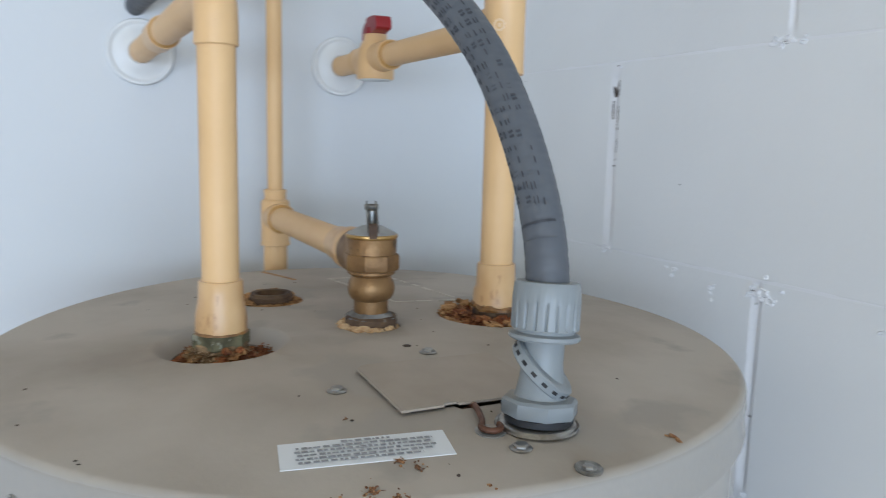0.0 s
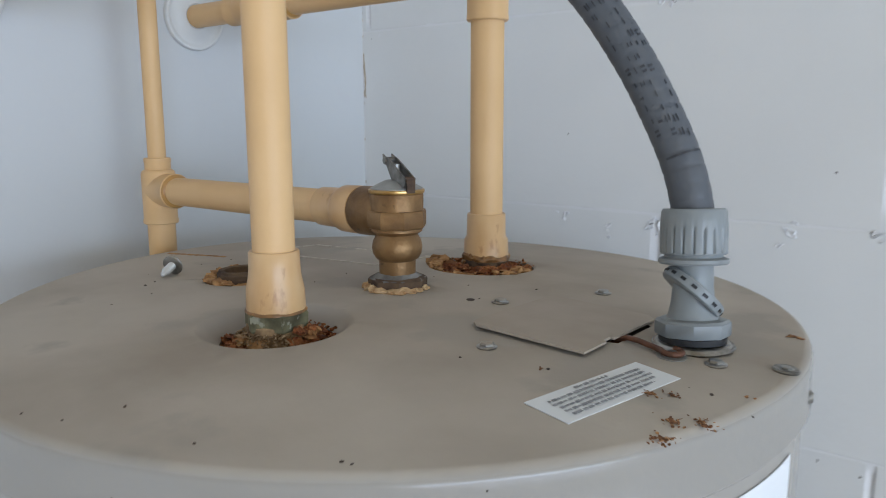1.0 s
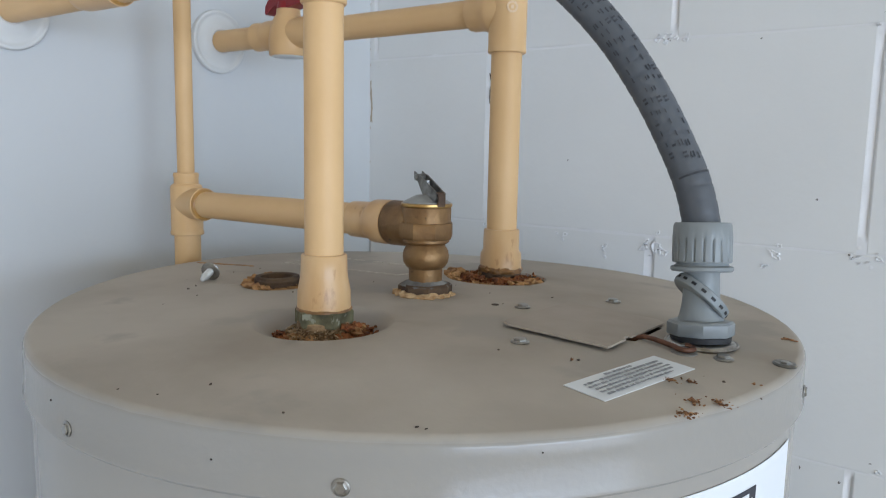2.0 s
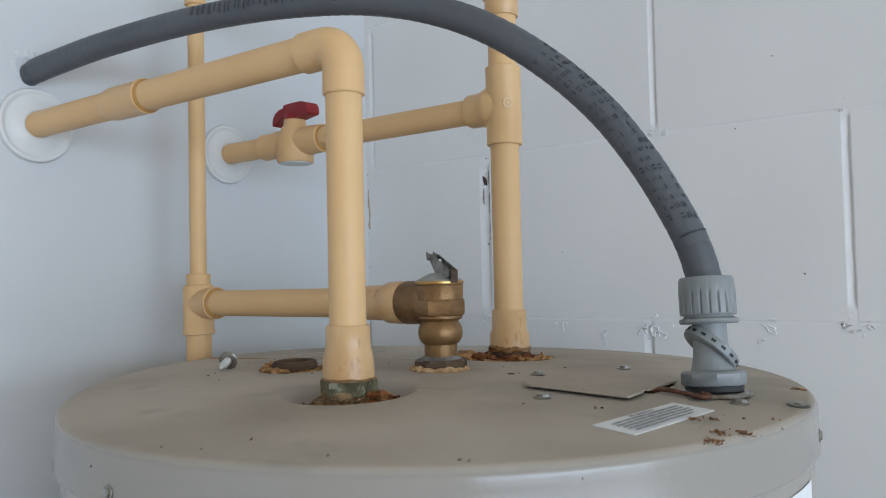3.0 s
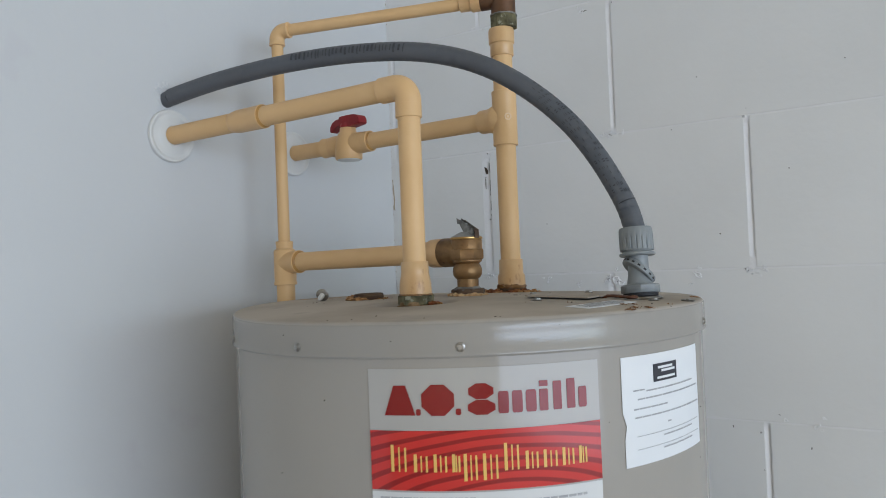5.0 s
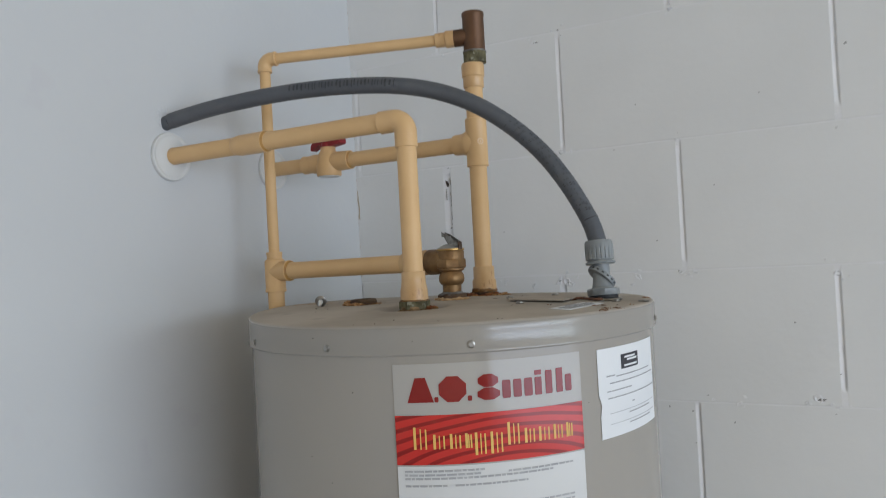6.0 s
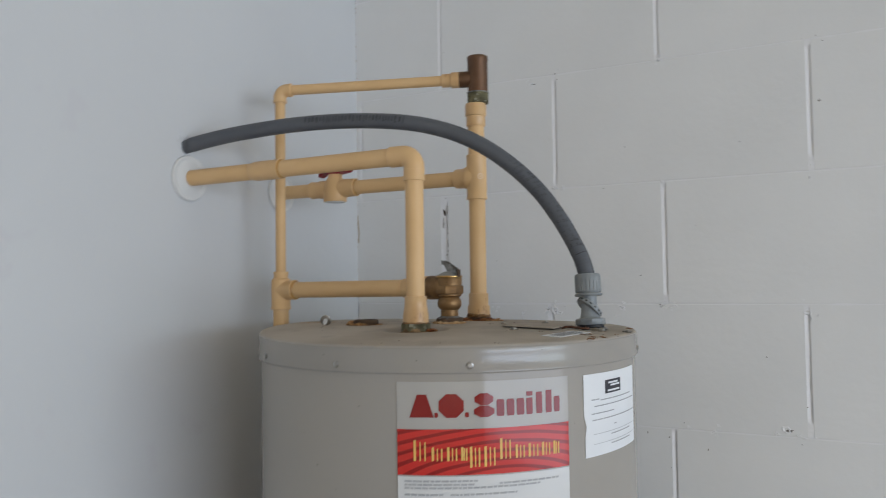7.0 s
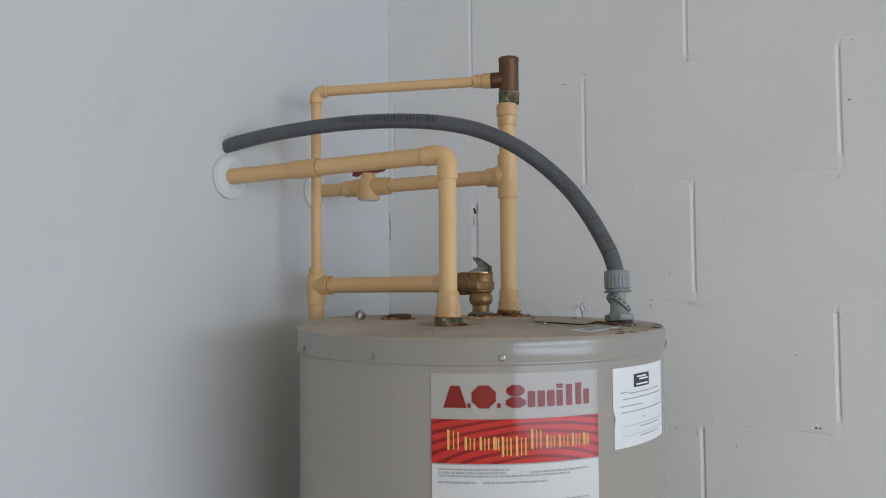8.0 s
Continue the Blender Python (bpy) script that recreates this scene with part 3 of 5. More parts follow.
for c, r0, r1, z, count, size, d0, d1 in ((HOLES[1][0], 0.0320, 0.0375, LID - 0.0002, 14, 0.0066, 175, 225), (HOLES[1][0], 0.0310, 0.0380, LID - 0.0006, 10, 0.0054, -60, 20), (HOLES[1][0], 0.0350, 0.0385, LID - 0.0012, 12, 0.0036, 225, 300),
                                          (HOT, 0.0180, 0.0205, LID - 0.0066, 10, 0.0040, -110, -60), (HOT, 0.0210, 0.0250, LID - 0.0030, 5, 0.0036, -5, 25)):
    bm = bmesh.new()
    clumps(bm, c, r0, r1, z, count, size, d0, d1)
    part("torn_foam", bm, M_RUSTY_FOAM, heater, "torn tan foam among the rust", on_lid=True)

# spuds of the tank
bm = lathe(bmesh.new(), [(0.0125, LID - 0.012), (0.0160, LID - 0.012), (0.0163, LID - 0.001), (0.0148, LID + 0.0005), (0.0140, LID + 0.006)], Matrix.Translation(HOT), 28, 0.08)
part("inlet_spud", bm, M_CRUST, heater)
bm = bmesh.new()
for _ in range(300):
    a, f = random.uniform(radians(-170), radians(70)), random.random()
    q = 0.0160 + 0.0075 * f
    shard(bm, (HOT.x + q * math.cos(a), HOT.y + q * math.sin(a), LID - 0.0040 - 0.0042 * f + random.uniform(-0.0006, 0.0008)), random.uniform(0.0004, 0.0011), 0.45, 0.6)
part("lime_crust", bm, M_CRUST, heater, "pale lime and rust crumbs round the nipple")
bm = lathe(bmesh.new(), [(0.0125, LID - 0.012), (0.0165, LID - 0.012), (0.0165, LID - 0.001), (0.0150, LID + 0.0015)], Matrix.Translation(COLD), 28, 0.08)
part("inlet_spud", bm, M_RUST, heater)
bm = lathe(bmesh.new(), [(0.0, LID - 0.013), (0.0160, LID - 0.013), (0.0166, LID + 0.0012), (0.0172, LID + 0.0016), (0.0172, LID + 0.0040), (0.0162, LID + 0.0046), (0.0158, LID + 0.0062),
                         (0.0138, LID + 0.0066), (0.0118, LID + 0.0058), (0.0108, LID + 0.0012), (0.0, LID + 0.0012)], Matrix.Translation(ANODE), 36, 0.05)
for i in range(16):
    a = 0.7 * i
    lump(bm, (ANODE.x + 0.0145 * math.cos(a), ANODE.y + 0.0145 * math.sin(a), LID + 0.0050), random.uniform(0.0010, 0.0024), 0.6, 1)
part("anode_plug", bm, M_DARK_IRON, heater, "rusted round plug", on_lid=True)


def screw_mesh(r=0.0042, h=0.0026):
    """Hex washer-head screw seated at the origin, head along z."""
    bm = lathe(bmesh.new(), [(0, 0), (r * 1.22, 0), (r * 1.28, 0.0005), (r * 1.2, 0.0009), (r, 0.0012)], n=20)
    lathe(bm, [(r * 0.92, 0.0008), (r * 0.92, h - 0.0006), (r * 0.75, h), (0, h)], n=6)
    return finish("screw", bm, M_STEEL, 30)


SCREW = screw_mesh()


def screw(parent, at, out=(0, 0, 1), scale=1.0):
    ob = new("screw", SCREW)
    ob.parent = parent
    at = Vector(at) + Vector((0, 0, dome(at[0], at[1]) if out[2] else 0))
    ob.matrix_basis = Matrix.Translation(at - ORIGIN[parent.name]) @ Vector(out).to_track_quat('Z', 'Y').to_matrix().to_4x4() @ Matrix.Scale(scale, 4)
    return ob


for deg in (-92, -58.3, 9, 47, 128, 195, 236):
    a = radians(deg)
    screw(heater, (CX + R_LID * math.cos(a), CY + R_LID * math.sin(a), 1.3785), (math.cos(a), math.sin(a), 0), 0.72)
for x, y, s in ((0.2945, -0.417, 1), (0.252, -0.344, 1), (0.2865, -0.278, 1), (0.3885, -0.3625, 1.0)):
    screw(heater, (x, y, LID), scale=s)
bm = lathe(bmesh.new(), [(0.0030, LID), (0.0060, LID), (0.0063, LID + 0.0008), (0.0056, LID + 0.0015), (0.0042, LID + 0.0012)], Matrix.Translation((0.4155, -0.3455, 0)), 24)
part("grommet", bm, M_LEVER, heater, "tarnished steel ring", on_lid=True)
screw(heater, (0.4155, -0.3455, LID + 0.0004), scale=0.72)
# no hole is cut: a dark disc carries the screw hole's shade
bm = lathe(bmesh.new(), [(0, LID - 0.0002), (0.0026, LID - 0.0002), (0.0026, LID + 0.0003), (0, LID + 0.0003)], Matrix.Translation((0.2345, -0.3505, 0)), 16)
part("screw_hole_shade", bm, M_DIRT_HOLE_SHADE, heater, "dark disc as the shade in an empty screw hole", on_lid=True)

# access cover, lifted a little along its free edges
bm = bmesh.new()
outline = [(0.2685, -0.3910), (0.2705, -0.3955), (0.2745, -0.3985), (0.3385, -0.3990), (0.3385, -0.3760), (0.3365, -0.3755), (0.3365, -0.3680), (0.3385, -0.3675),
           (0.3385, -0.3180), (0.3320, -0.3110), (0.2685, -0.3110)]
prism(bm, outline, 0, 0.0012)
for v in bm.verts:
    f = max(0.0, min(1.0, (-0.308 - v.co.y) / 0.088))
    v.co.z += LID + 0.0004 + 0.0016 * f
part("access_cover", bm, M_COVER, heater, "thin bent sheet-metal access cover", smooth=0, on_lid=True)
hook = [(0.330, -0.3600, LID - 0.006), (0.337, -0.3600, LID - 0.001), (0.3425, -0.3610, LID + 0.0022), (0.350, -0.3630, LID + 0.0026), (0.360, -0.3665, LID + 0.0024)]
hook += [(0.3685 + 0.0048 * math.cos(a), -0.3665 + 0.0048 * math.sin(a), LID + 0.0026) for a in (radians(q) for q in range(-150, 120, 18))]
part("ground_wire", sweep(bmesh.new(), hook, 0.0015, 10), M_COPPER, heater, "tarnished copper ground wire hooked round a screw", on_lid=True)
screw(heater, (0.3685, -0.3665, LID + 0.0008), scale=0.8)
bm = lathe(bmesh.new(), [(0.0030, LID), (0.0072, LID), (0.0074, LID + 0.0006), (0.0030, LID + 0.0008)], Matrix.Translation((0.3685, -0.3668, 0)), 22)
part("ground_washer", bm, M_CAP, heater, on_lid=True)

# outline of an old sticker
bm = bmesh.new()
c0, ux, uy = Vector((-0.006, -0.324, 0)), Vector((0.118, 0.017, 0)), Vector((0.007, 0.057, 0))
for p, q in ((c0, c0 + ux), (c0 + ux, c0 + ux + uy), (c0 + uy, c0 + ux + uy), (c0, c0 + uy)):
    d = q - p
    m = Matrix.Translation(p) @ Matrix.Rotation(math.atan2(d.y, d.x), 4, 'Z')
    k = 22
    for i in range(k):
        if random.random() < 0.86:
            box(bm, (d.length * i / k, -0.0018 * random.uniform(0.4, 1), LID - 0.0003), (d.length * (i + 1) / k, 0.0018 * random.uniform(0.4, 1), LID + 0.0004), m)
part("sticker_residue", bm, M_RESIDUE, heater, "pale glue outline of a removed sticker", smooth=0, on_lid=True)
bm = bmesh.new()
for i in range(9):
    f = i / 8
    blob(bm, (-0.062 + 0.05 * f, -0.372 + 0.016 * f, LID + 0.0001), (0.0042, 0.0022, 0.0003))
part("glue_smear", bm, M_RUSTY_FOAM, heater, "tan glue smear", on_lid=True)

# printed paper sticker on the lid
ang = radians(79)
ML = Matrix.Translation((0.3640, -0.4268, LID)) @ Matrix.Rotation(ang, 4, 'Z')
bm = prism(bmesh.new(), [(-0.0378, -0.0118), (0.0376, -0.0122), (0.0378, 0.0120), (-0.0376, 0.0120)], 0.0002, 0.0006, ML)
sticker = part("lid_sticker", bm, M_PAPER, heater, "small white paper sticker with faded print", smooth=0, on_lid=True)
bm = bmesh.new()
for row, (x0, x1) in enumerate(((-0.010, 0.012), (-0.030, 0.031), (-0.031, 0.030), (-0.030, 0.032), (-0.031, 0.029), (-0.030, 0.024))):
    y = 0.0088 - row * 0.0033
    x = x0
    while x < x1:
        w = random.uniform(0.0010, 0.0036)
        h = random.choice((0.0005, 0.0007, 0.0008))
        box(bm, (x, y - h, 0.0008), (min(x + w, x1), y + h, 0.00095), ML)
        x += w + random.choice((0.0005, 0.0006, 0.0012))
part("print", bm, M_FADED, sticker, "unreadable dark print", smooth=0, on_lid=True)


# labels on the round side -------------------------------------------------
def on_tank(u, z, lift):
    """A place on the tank's side at u degrees."""
    a = radians(u)
    return Vector((CX + (R_TANK + lift) * math.cos(a), CY + (R_TANK + lift) * math.sin(a), z))


def wrap(bm, u0, u1, z0, z1, lift, thick=0.0003, k=14, left=None):
    """A curved sheet on the tank's side; left gives the ragged left edge by height."""
    rows = 8
    grid = []
    for s in (lift, lift + thick):
        g = []
        for j in range(rows + 1):
            z = z0 + (z1 - z0) * j / rows
            ua = u0 + (left(j / rows) if left else 0)
            g.append([bm.verts.new(on_tank(ua + (u1 - ua) * i / k, z, s)) for i in range(k + 1)])
        grid.append(g)
    for g in grid:
        for j in range(rows):
            for i in range(k):
                bm.faces.new((g[j][i], g[j][i + 1], g[j + 1][i + 1], g[j + 1][i]))
    a, b = grid
    rim = [(0, i) for i in range(k)] + [(j, k) for j in range(rows)] + [(rows, i) for i in range(k, 0, -1)] + [(j, 0) for j in range(rows, 0, -1)]
    for (j, i), (q, p) in zip(rim, rim[1:] + rim[:1]):
        bm.faces.new((a[j][i], a[q][p], b[q][p], b[j][i]))
    return bm


LU0, LU1 = -76.0, -32.2                          # label from u=0 to u=1


def shape(bm, pts, lift, thick=0.0002):
    """A flat printed shape of (u across the label, height) pairs wrapped on the tank."""
    vs = [[bm.verts.new(on_tank(LU0 + (LU1 - LU0) * u, z, s)) for u, z in pts] for s in (lift, lift + thick)]
    bm.faces.new(vs[0][::-1])
    bm.faces.new(vs[1])
    k = len(pts)
    for i in range(k):
        j = (i + 1) % k
        bm.faces.new((vs[0][i], vs[0][j], vs[1][j], vs[1][i]))


def block(bm, u0, u1, z0, z1, lift, cut=0.18, thick=0.0002):
    """A bar with clipped corners, bent round the tank."""
    w, h = (u1 - u0) * cut, (z1 - z0) * cut
    k = max(1, int((u1 - u0) / 0.04))
    us = [u0 + w + (u1 - u0 - 2 * w) * i / k for i in range(k + 1)]
    cols = [(u, z0, z1) for u in us]
    if cut > 0:
        cols = [(u0, z0 + h, z1 - h)] + cols + [(u1, z0 + h, z1 - h)]
    rows = [[bm.verts.new(on_tank(LU0 + (LU1 - LU0) * u, z, s)) for z, s in ((a, lift), (b, lift), (b, lift + thick), (a, lift + thick))] for u, a, b in cols]
    for p, q in zip(rows, rows[1:]):
        for n in range(4):
            bm.faces.new((p[n], p[(n + 1) % 4], q[(n + 1) % 4], q[n]))
    bm.faces.new(rows[0][::-1])
    bm.faces.new(rows[-1])


label = part("front_label", wrap(bmesh.new(), LU0, LU1, 1.02, 1.362, 0.0003), M_FILM, heater, "glossy printed label with a red band")
part("red_band", wrap(bmesh.new(), LU0 + 0.05, LU1 - 0.05, 1.2668, 1.3135, 0.0008), M_BAND, label, "red band with darker wavy rings")
part("white_panel", wrap(bmesh.new(), LU0 + 0.1, LU1 - 0.1, 1.022, 1.2655, 0.0008), M_FILM_WHITE, label)
# the maker's mark, as plain red shapes
zb, zt = 1.3255, 1.3490
for u0, u1, lo, hi, cut in ((0.208, 0.228, 0, 0.005, 0.18), (0.232, 0.369, -0.0004, 0.0239, 0.30), (0.374, 0.396, 0, 0.005, 0.18),
                            (0.428, 0.532, 0.0118, 0.0240, 0.30), (0.424, 0.538, -0.0004, 0.0112, 0.30),
                            (0.550, 0.594, 0, 0.0172, 0.10), (0.608, 0.652, 0, 0.0172, 0.10), (0.666, 0.711, 0, 0.0172, 0.10),
                            (0.724, 0.762, 0, 0.0170, 0.06), (0.724, 0.762, 0.0190, 0.0236, 0.06), (0.784, 0.822, 0, 0.0225, 0.06),
                            (0.846, 0.884, 0, 0.0235, 0.04), (0.900, 0.938, 0, 0.0164, 0.10)):
    bm = bmesh.new()
    block(bm, u0, u1, zb + lo, zb + hi, 0.0008, cut)
    part("mark_shape", bm, M_RED_INK, label, smooth=0)
bm = bmesh.new()
shape(bm, [(0.071, zb), (0.205, zb), (0.165, zt), (0.113, zt)], 0.0008)
part("mark_shape", bm, M_RED_INK, label, "dark red plain shape", smooth=0)
# the second mark, as plain thin gold bars
g0 = 1.2815
for u0, u1, lo, hi in ((0.082, 0.168, 0.0, 0.0210), (0.182, 0.256, 0.0, 0.0138), (0.266, 0.335, 0.0, 0.0140), (0.346, 0.384, 0.0, 0.0138), (0.390, 0.460, -0.0072, 0.0140),
                       (0.468, 0.546, -0.0068, 0.0138), (0.556, 0.634, 0.0, 0.0212), (0.646, 0.714, 0.0, 0.0140), (0.722, 0.798, 0.0, 0.0138), (0.806, 0.872, 0.0, 0.0140), (0.884, 0.928, 0.0, 0.0138)):
    for f, w, k in ((0.12, 0.013, 1.0), (0.50, 0.006, 0.92), (0.80, 0.008, 0.9)):
        bm = bmesh.new()
        u = u0 + f * (u1 - u0)
        block(bm, u, u + w, g0 + lo * k, g0 + hi * k, 0.0013, 0.04)
        part("gold_bar", bm, M_GOLD_INK, label, smooth=0)
# small print as bars
bm = bmesh.new()
for z, runs in ((1.2608, ((0.04, 0.44),)), (1.2572, ((0.04, 0.42), (0.56, 0.92))), (1.2538, ((0.04, 0.80),)), (1.2470, ((0.04, 0.25), (0.29, 0.66))),
                (1.2265, ((0.04, 0.92),)), (1.2225, ((0.04, 0.92),)), (1.215, ((0.04, 0.6),)), (1.208, ((0.04, 0.85),)), (1.201, ((0.04, 0.7),))):
    for a, b in runs:
        u = a
        while u < b:
            w = random.uniform(0.014, 0.05)
            block(bm, u, min(u + w, b), z - 0.0009, z + 0.0009, 0.0013, 0.0)
            u += w + 0.006
part("small_print", bm, M_GREY_INK, label, "unreadable grey print", smooth=0)


def torn(f):
    return 0.9 if 0.30 < f < 0.45 else 0.35 if f <= 0.30 else 0.0


notice = part("service_notice", wrap(bmesh.new(), -26.8, 1.6, 1.2700, 1.3605, 0.0004, 0.0003, 14, torn), M_PAPER, heater, "white paper notice with a torn edge and a small black logo box")
bm = bmesh.new()


def nu(f):
    """Notice fraction to label fraction."""
    return (-26.8 + 28.4 * f - LU0) / (LU1 - LU0)


block(bm, nu(0.31), nu(0.60), 1.3365, 1.3515, 0.0009, 0.0)
part("logo_box", bm, M_INK, notice, "small black box", smooth=0)
bm = bmesh.new()
for z, a, b in ((1.3482, 0.36, 0.54), (1.3452, 0.40, 0.57), (1.3395, 0.35, 0.57)):
    block(bm, nu(a), nu(b), z - 0.0010, z + 0.0010, 0.0012, 0.0)
part("logo_bars", bm, M_PAPER, notice, smooth=0)
bm = bmesh.new()
for z, a, b in ((1.3320, 0.10, 0.21), (1.3305, 0.23, 0.86), (1.3245, 0.14, 0.95), (1.3165, 0.10, 0.46), (1.3095, 0.11, 0.97), (1.3010, 0.46, 0.50), (1.2905, 0.40, 0.82), (1.2800, 0.40, 0.82)):
    u = a
    while u < b:
        w = random.uniform(0.03, 0.12)
        block(bm, nu(u), nu(min(u + w, b)), z - 0.0006, z + 0.0006, 0.0009, 0.0)
        u += w + 0.007
part("print", bm, M_GREY_INK, notice, "unreadable print", smooth=0)
bm = bmesh.new()
for z in (1.2940, 1.2832):
    block(bm, nu(0.12), nu(0.95), z - 0.0002, z + 0.0002, 0.0009, 0.0)
part("ruled_lines", bm, M_GREY_INK, notice, smooth=0)

# ---------------------------------------------------------------- hot water pipe
R_H = 0.0115
HEX = -28.0                                     # turn of the nipple's flats
HZ = 1.6230                                     # height of the horizontal run
hot = thing("hot_water_pipe", (HOT.x, HOT.y, LID), "cream plastic hot water pipe bending from the lid to the wall", "pipe")
HW = Vector((west(-0.4665), -0.4665, 1.6195))
Hc = Vector((HOT.x, HOT.y, HZ))
hd = (HW - Hc).normalized()
bm = lathe(bmesh.new(), [(0.0135, LID - 0.006), (0.0150, LID - 0.004), (0.0150, LID - 0.0005), (0.0138, LID)], Matrix.Translation(HOT), 28, 0.06)
lathe(bm, [(0.0168, LID - 0.0036), (0.0179, LID - 0.0026), (0.0180, LID + 0.0052), (0.0170, LID + 0.0062)], Matrix.Translation(HOT) @ Matrix.Rotation(radians(HEX), 4, 'Z'), 6, 0.015)
part("nipple", bm, M_VERDIGRIS, hot, "green corroded brass nipple")
bm = lathe(bmesh.new(), [(0.0150, LID + 0.0058), (0.0161, LID + 0.0064), (0.0158, LID + 0.0170), (0.0152, LID + 0.0205), (0.0143, LID + 0.0250), (0.0139, LID + 0.0290), (0.0137, LID + 0.0384), (0.0130, LID + 0.0392), (0.0108, LID + 0.0392)],
           Matrix.Translation(HOT), 36)
part("adapter", bm, M_CPVC_GLUE, hot, "cream adapter with brown glue stains")
bm = lathe(bmesh.new(), [(0.0148, LID + 0.0054), (0.0165, LID + 0.0058), (0.0166, LID + 0.0066), (0.0160, LID + 0.0076)], Matrix.Translation(HOT), 48, 0.06)
part("cement_run", bm, M_RUN, hot, "brown run of old cement")
part("riser", pipe(bmesh.new(), HOT + Vector((0, 0, LID + 0.036)), HOT + Vector((0, 0, 1.598)), R_H), M_CPVC, hot)


def elbow_mesh(c, a, b, r, reach, lip):
    """A socket elbow at c whose sockets open towards a and b."""
    a, b = Vector(a).normalized(), Vector(b).normalized()
    bm = bmesh.new()
    q = r * 1.18
    sweep(bm, [Vector(c) + a * reach * 0.9] + arc(Vector(c) + (a + b) * q, -b, -a, q) + [Vector(c) + b * reach * 0.9], r, 28)
    socket(bm, Vector(c) + a * q * 1.15, Vector(c) + a * reach, r + 0.0001, lip, 28)
    socket(bm, Vector(c) + b * q * 1.15, Vector(c) + b * reach, r + 0.0001, lip, 28)
    return bm


part("elbow", elbow_mesh(Hc, (0, 0, -1), hd, 0.0131, 0.0328, 0.0001), M_CPVC_FIT, hot)
L = (HW - Hc).length
part("wall_run", pipe(bmesh.new(), Hc + hd * 0.027, Hc + hd * 0.215, R_H), M_CPVC, hot)
bm = bmesh.new()
lathe(bm, [(0.0113, 0), (0.0118, 0.001), (0.0134, 0.0105), (0.0136, 0.0490), (0.0139, 0.0500), (0.0138, 0.0515), (0.0120, 0.0520)], along(Hc + hd * 0.254, Hc + hd * 0.2), 40)
part("coupling", bm, M_CPVC_FIT, hot)
part("cement_ring", lathe(bmesh.new(), [(0.0100, 0), (0.0133, 0), (0.0131, 0.0010), (0.0118, 0.0024), (0.0100, 0.0024)], along(Hc + hd * 0.2022, Hc + hd * 0.19), 36), M_GLUE, hot, "amber ring of dried cement")
part("wall_stub", pipe(bmesh.new(), Hc + hd * 0.25, Hc + hd * (L + 0.01), R_H), M_CPVC, hot)

# ---------------------------------------------------------------- cold water pipe
R_C = 0.0122
CZ = 1.6190
cold = thing("cold_water_pipe", (COLD.x, COLD.y, LID), "cream plastic cold water pipe with a side branch to the wall", "pipe")
bm = lathe(bmesh.new(), [(0.0150, LID - 0.004), (0.0166, LID - 0.003), (0.0168, LID + 0.0045), (0.0158, LID + 0.0055)], Matrix.Translation(COLD), 12, 0.05)
part("nipple", bm, M_DARK_IRON, cold, "dark corroded nipple")
bm = lathe(bmesh.new(), [(0.0160, LID + 0.0050), (0.0170, LID + 0.0058), (0.0166, LID + 0.0185), (0.0148, LID + 0.0215), (0.0145, LID + 0.0375), (0.0138, LID + 0.0384), (0.0118, LID + 0.0384)],
           Matrix.Translation(COLD), 36)
part("adapter", bm, M_CPVC_GLUE, cold, "cream adapter with brown glue stains")
bm = lathe(bmesh.new(), [(0.0150, LID + 0.0022), (0.0172, LID + 0.0036), (0.0176, LID + 0.0056), (0.0172, LID + 0.0076), (0.0164, LID + 0.0092)], Matrix.Translation(COLD), 56, 0.16)
for i in range(22):
    a = random.uniform(radians(-200), radians(-60))
    lump(bm, (COLD.x + 0.0168 * math.cos(a), COLD.y + 0.0168 * math.sin(a), LID + random.uniform(-0.001, 0.008)), random.uniform(0.0010, 0.0024), 1.0)
part("cement_run", bm, M_RUN, cold, "brown crust of old cement and rust")
part("riser", pipe(bmesh.new(), COLD + Vector((0, 0, LID + 0.036)), COLD + Vector((0, 0, 1.590)), R_C), M_CPVC, cold)
Cc = Vector((COLD.x, COLD.y, CZ))
bm = bmesh.new()
sleeve(bm, Cc + Vector((0, 0, -0.0335)), Cc + Vector((0, 0, 0.0335)), 0.0150, 0.0002)
lathe(bm, [(0.0150, 0.0020), (0.0182, 0.0105), (0.0176, 0.0140), (0.0162, 0.0172), (0.0152, 0.0200), (0.0147, 0.0235), (0.0146, 0.0318), (0.0140, 0.0338), (0.0112, 0.0345)], along(Cc, Cc + Vector((-1, 0, 0))), 36)
part("tee", bm, M_CPVC_FIT, cold)
bm = bmesh.new()
ms = along(Cc + Vector((0.0105, -0.0105, 0)), Cc + Vector((0.02, -0.02, 0)))
for k in range(9):
    a = 2 * math.pi * k / 9
    box(bm, (-0.0012, -0.0008, -0.0012), (0.0012, 0.0008, 0.0003 + 0.0001 * (k % 3)), ms @ Matrix.Rotation(a, 4, 'Z') @ Matrix.Translation((0, 0.0036, 0)))
box(bm, (-0.0010, -0.0014, -0.0008), (0.0010, 0.0012, 0.0004), ms)
part("size_mark", bm, M_CPVC_PALE, cold, "small pale moulded mark")
part("upper_riser", pipe(bmesh.new(), COLD + Vector((0, 0, 1.648)), COLD + Vector((0, 0, 1.712)), R_C), M_CPVC, cold)
bm = lathe(bmesh.new(), [(0.0118, 1.6985), (0.0138, 1.6985), (0.0143, 1.6992), (0.0143, 1.7130), (0.0158, 1.7145), (0.0160, 1.7290), (0.0150, 1.7325)], Matrix.Translation(COLD + Vector((0, 0, -0.003))), 32)
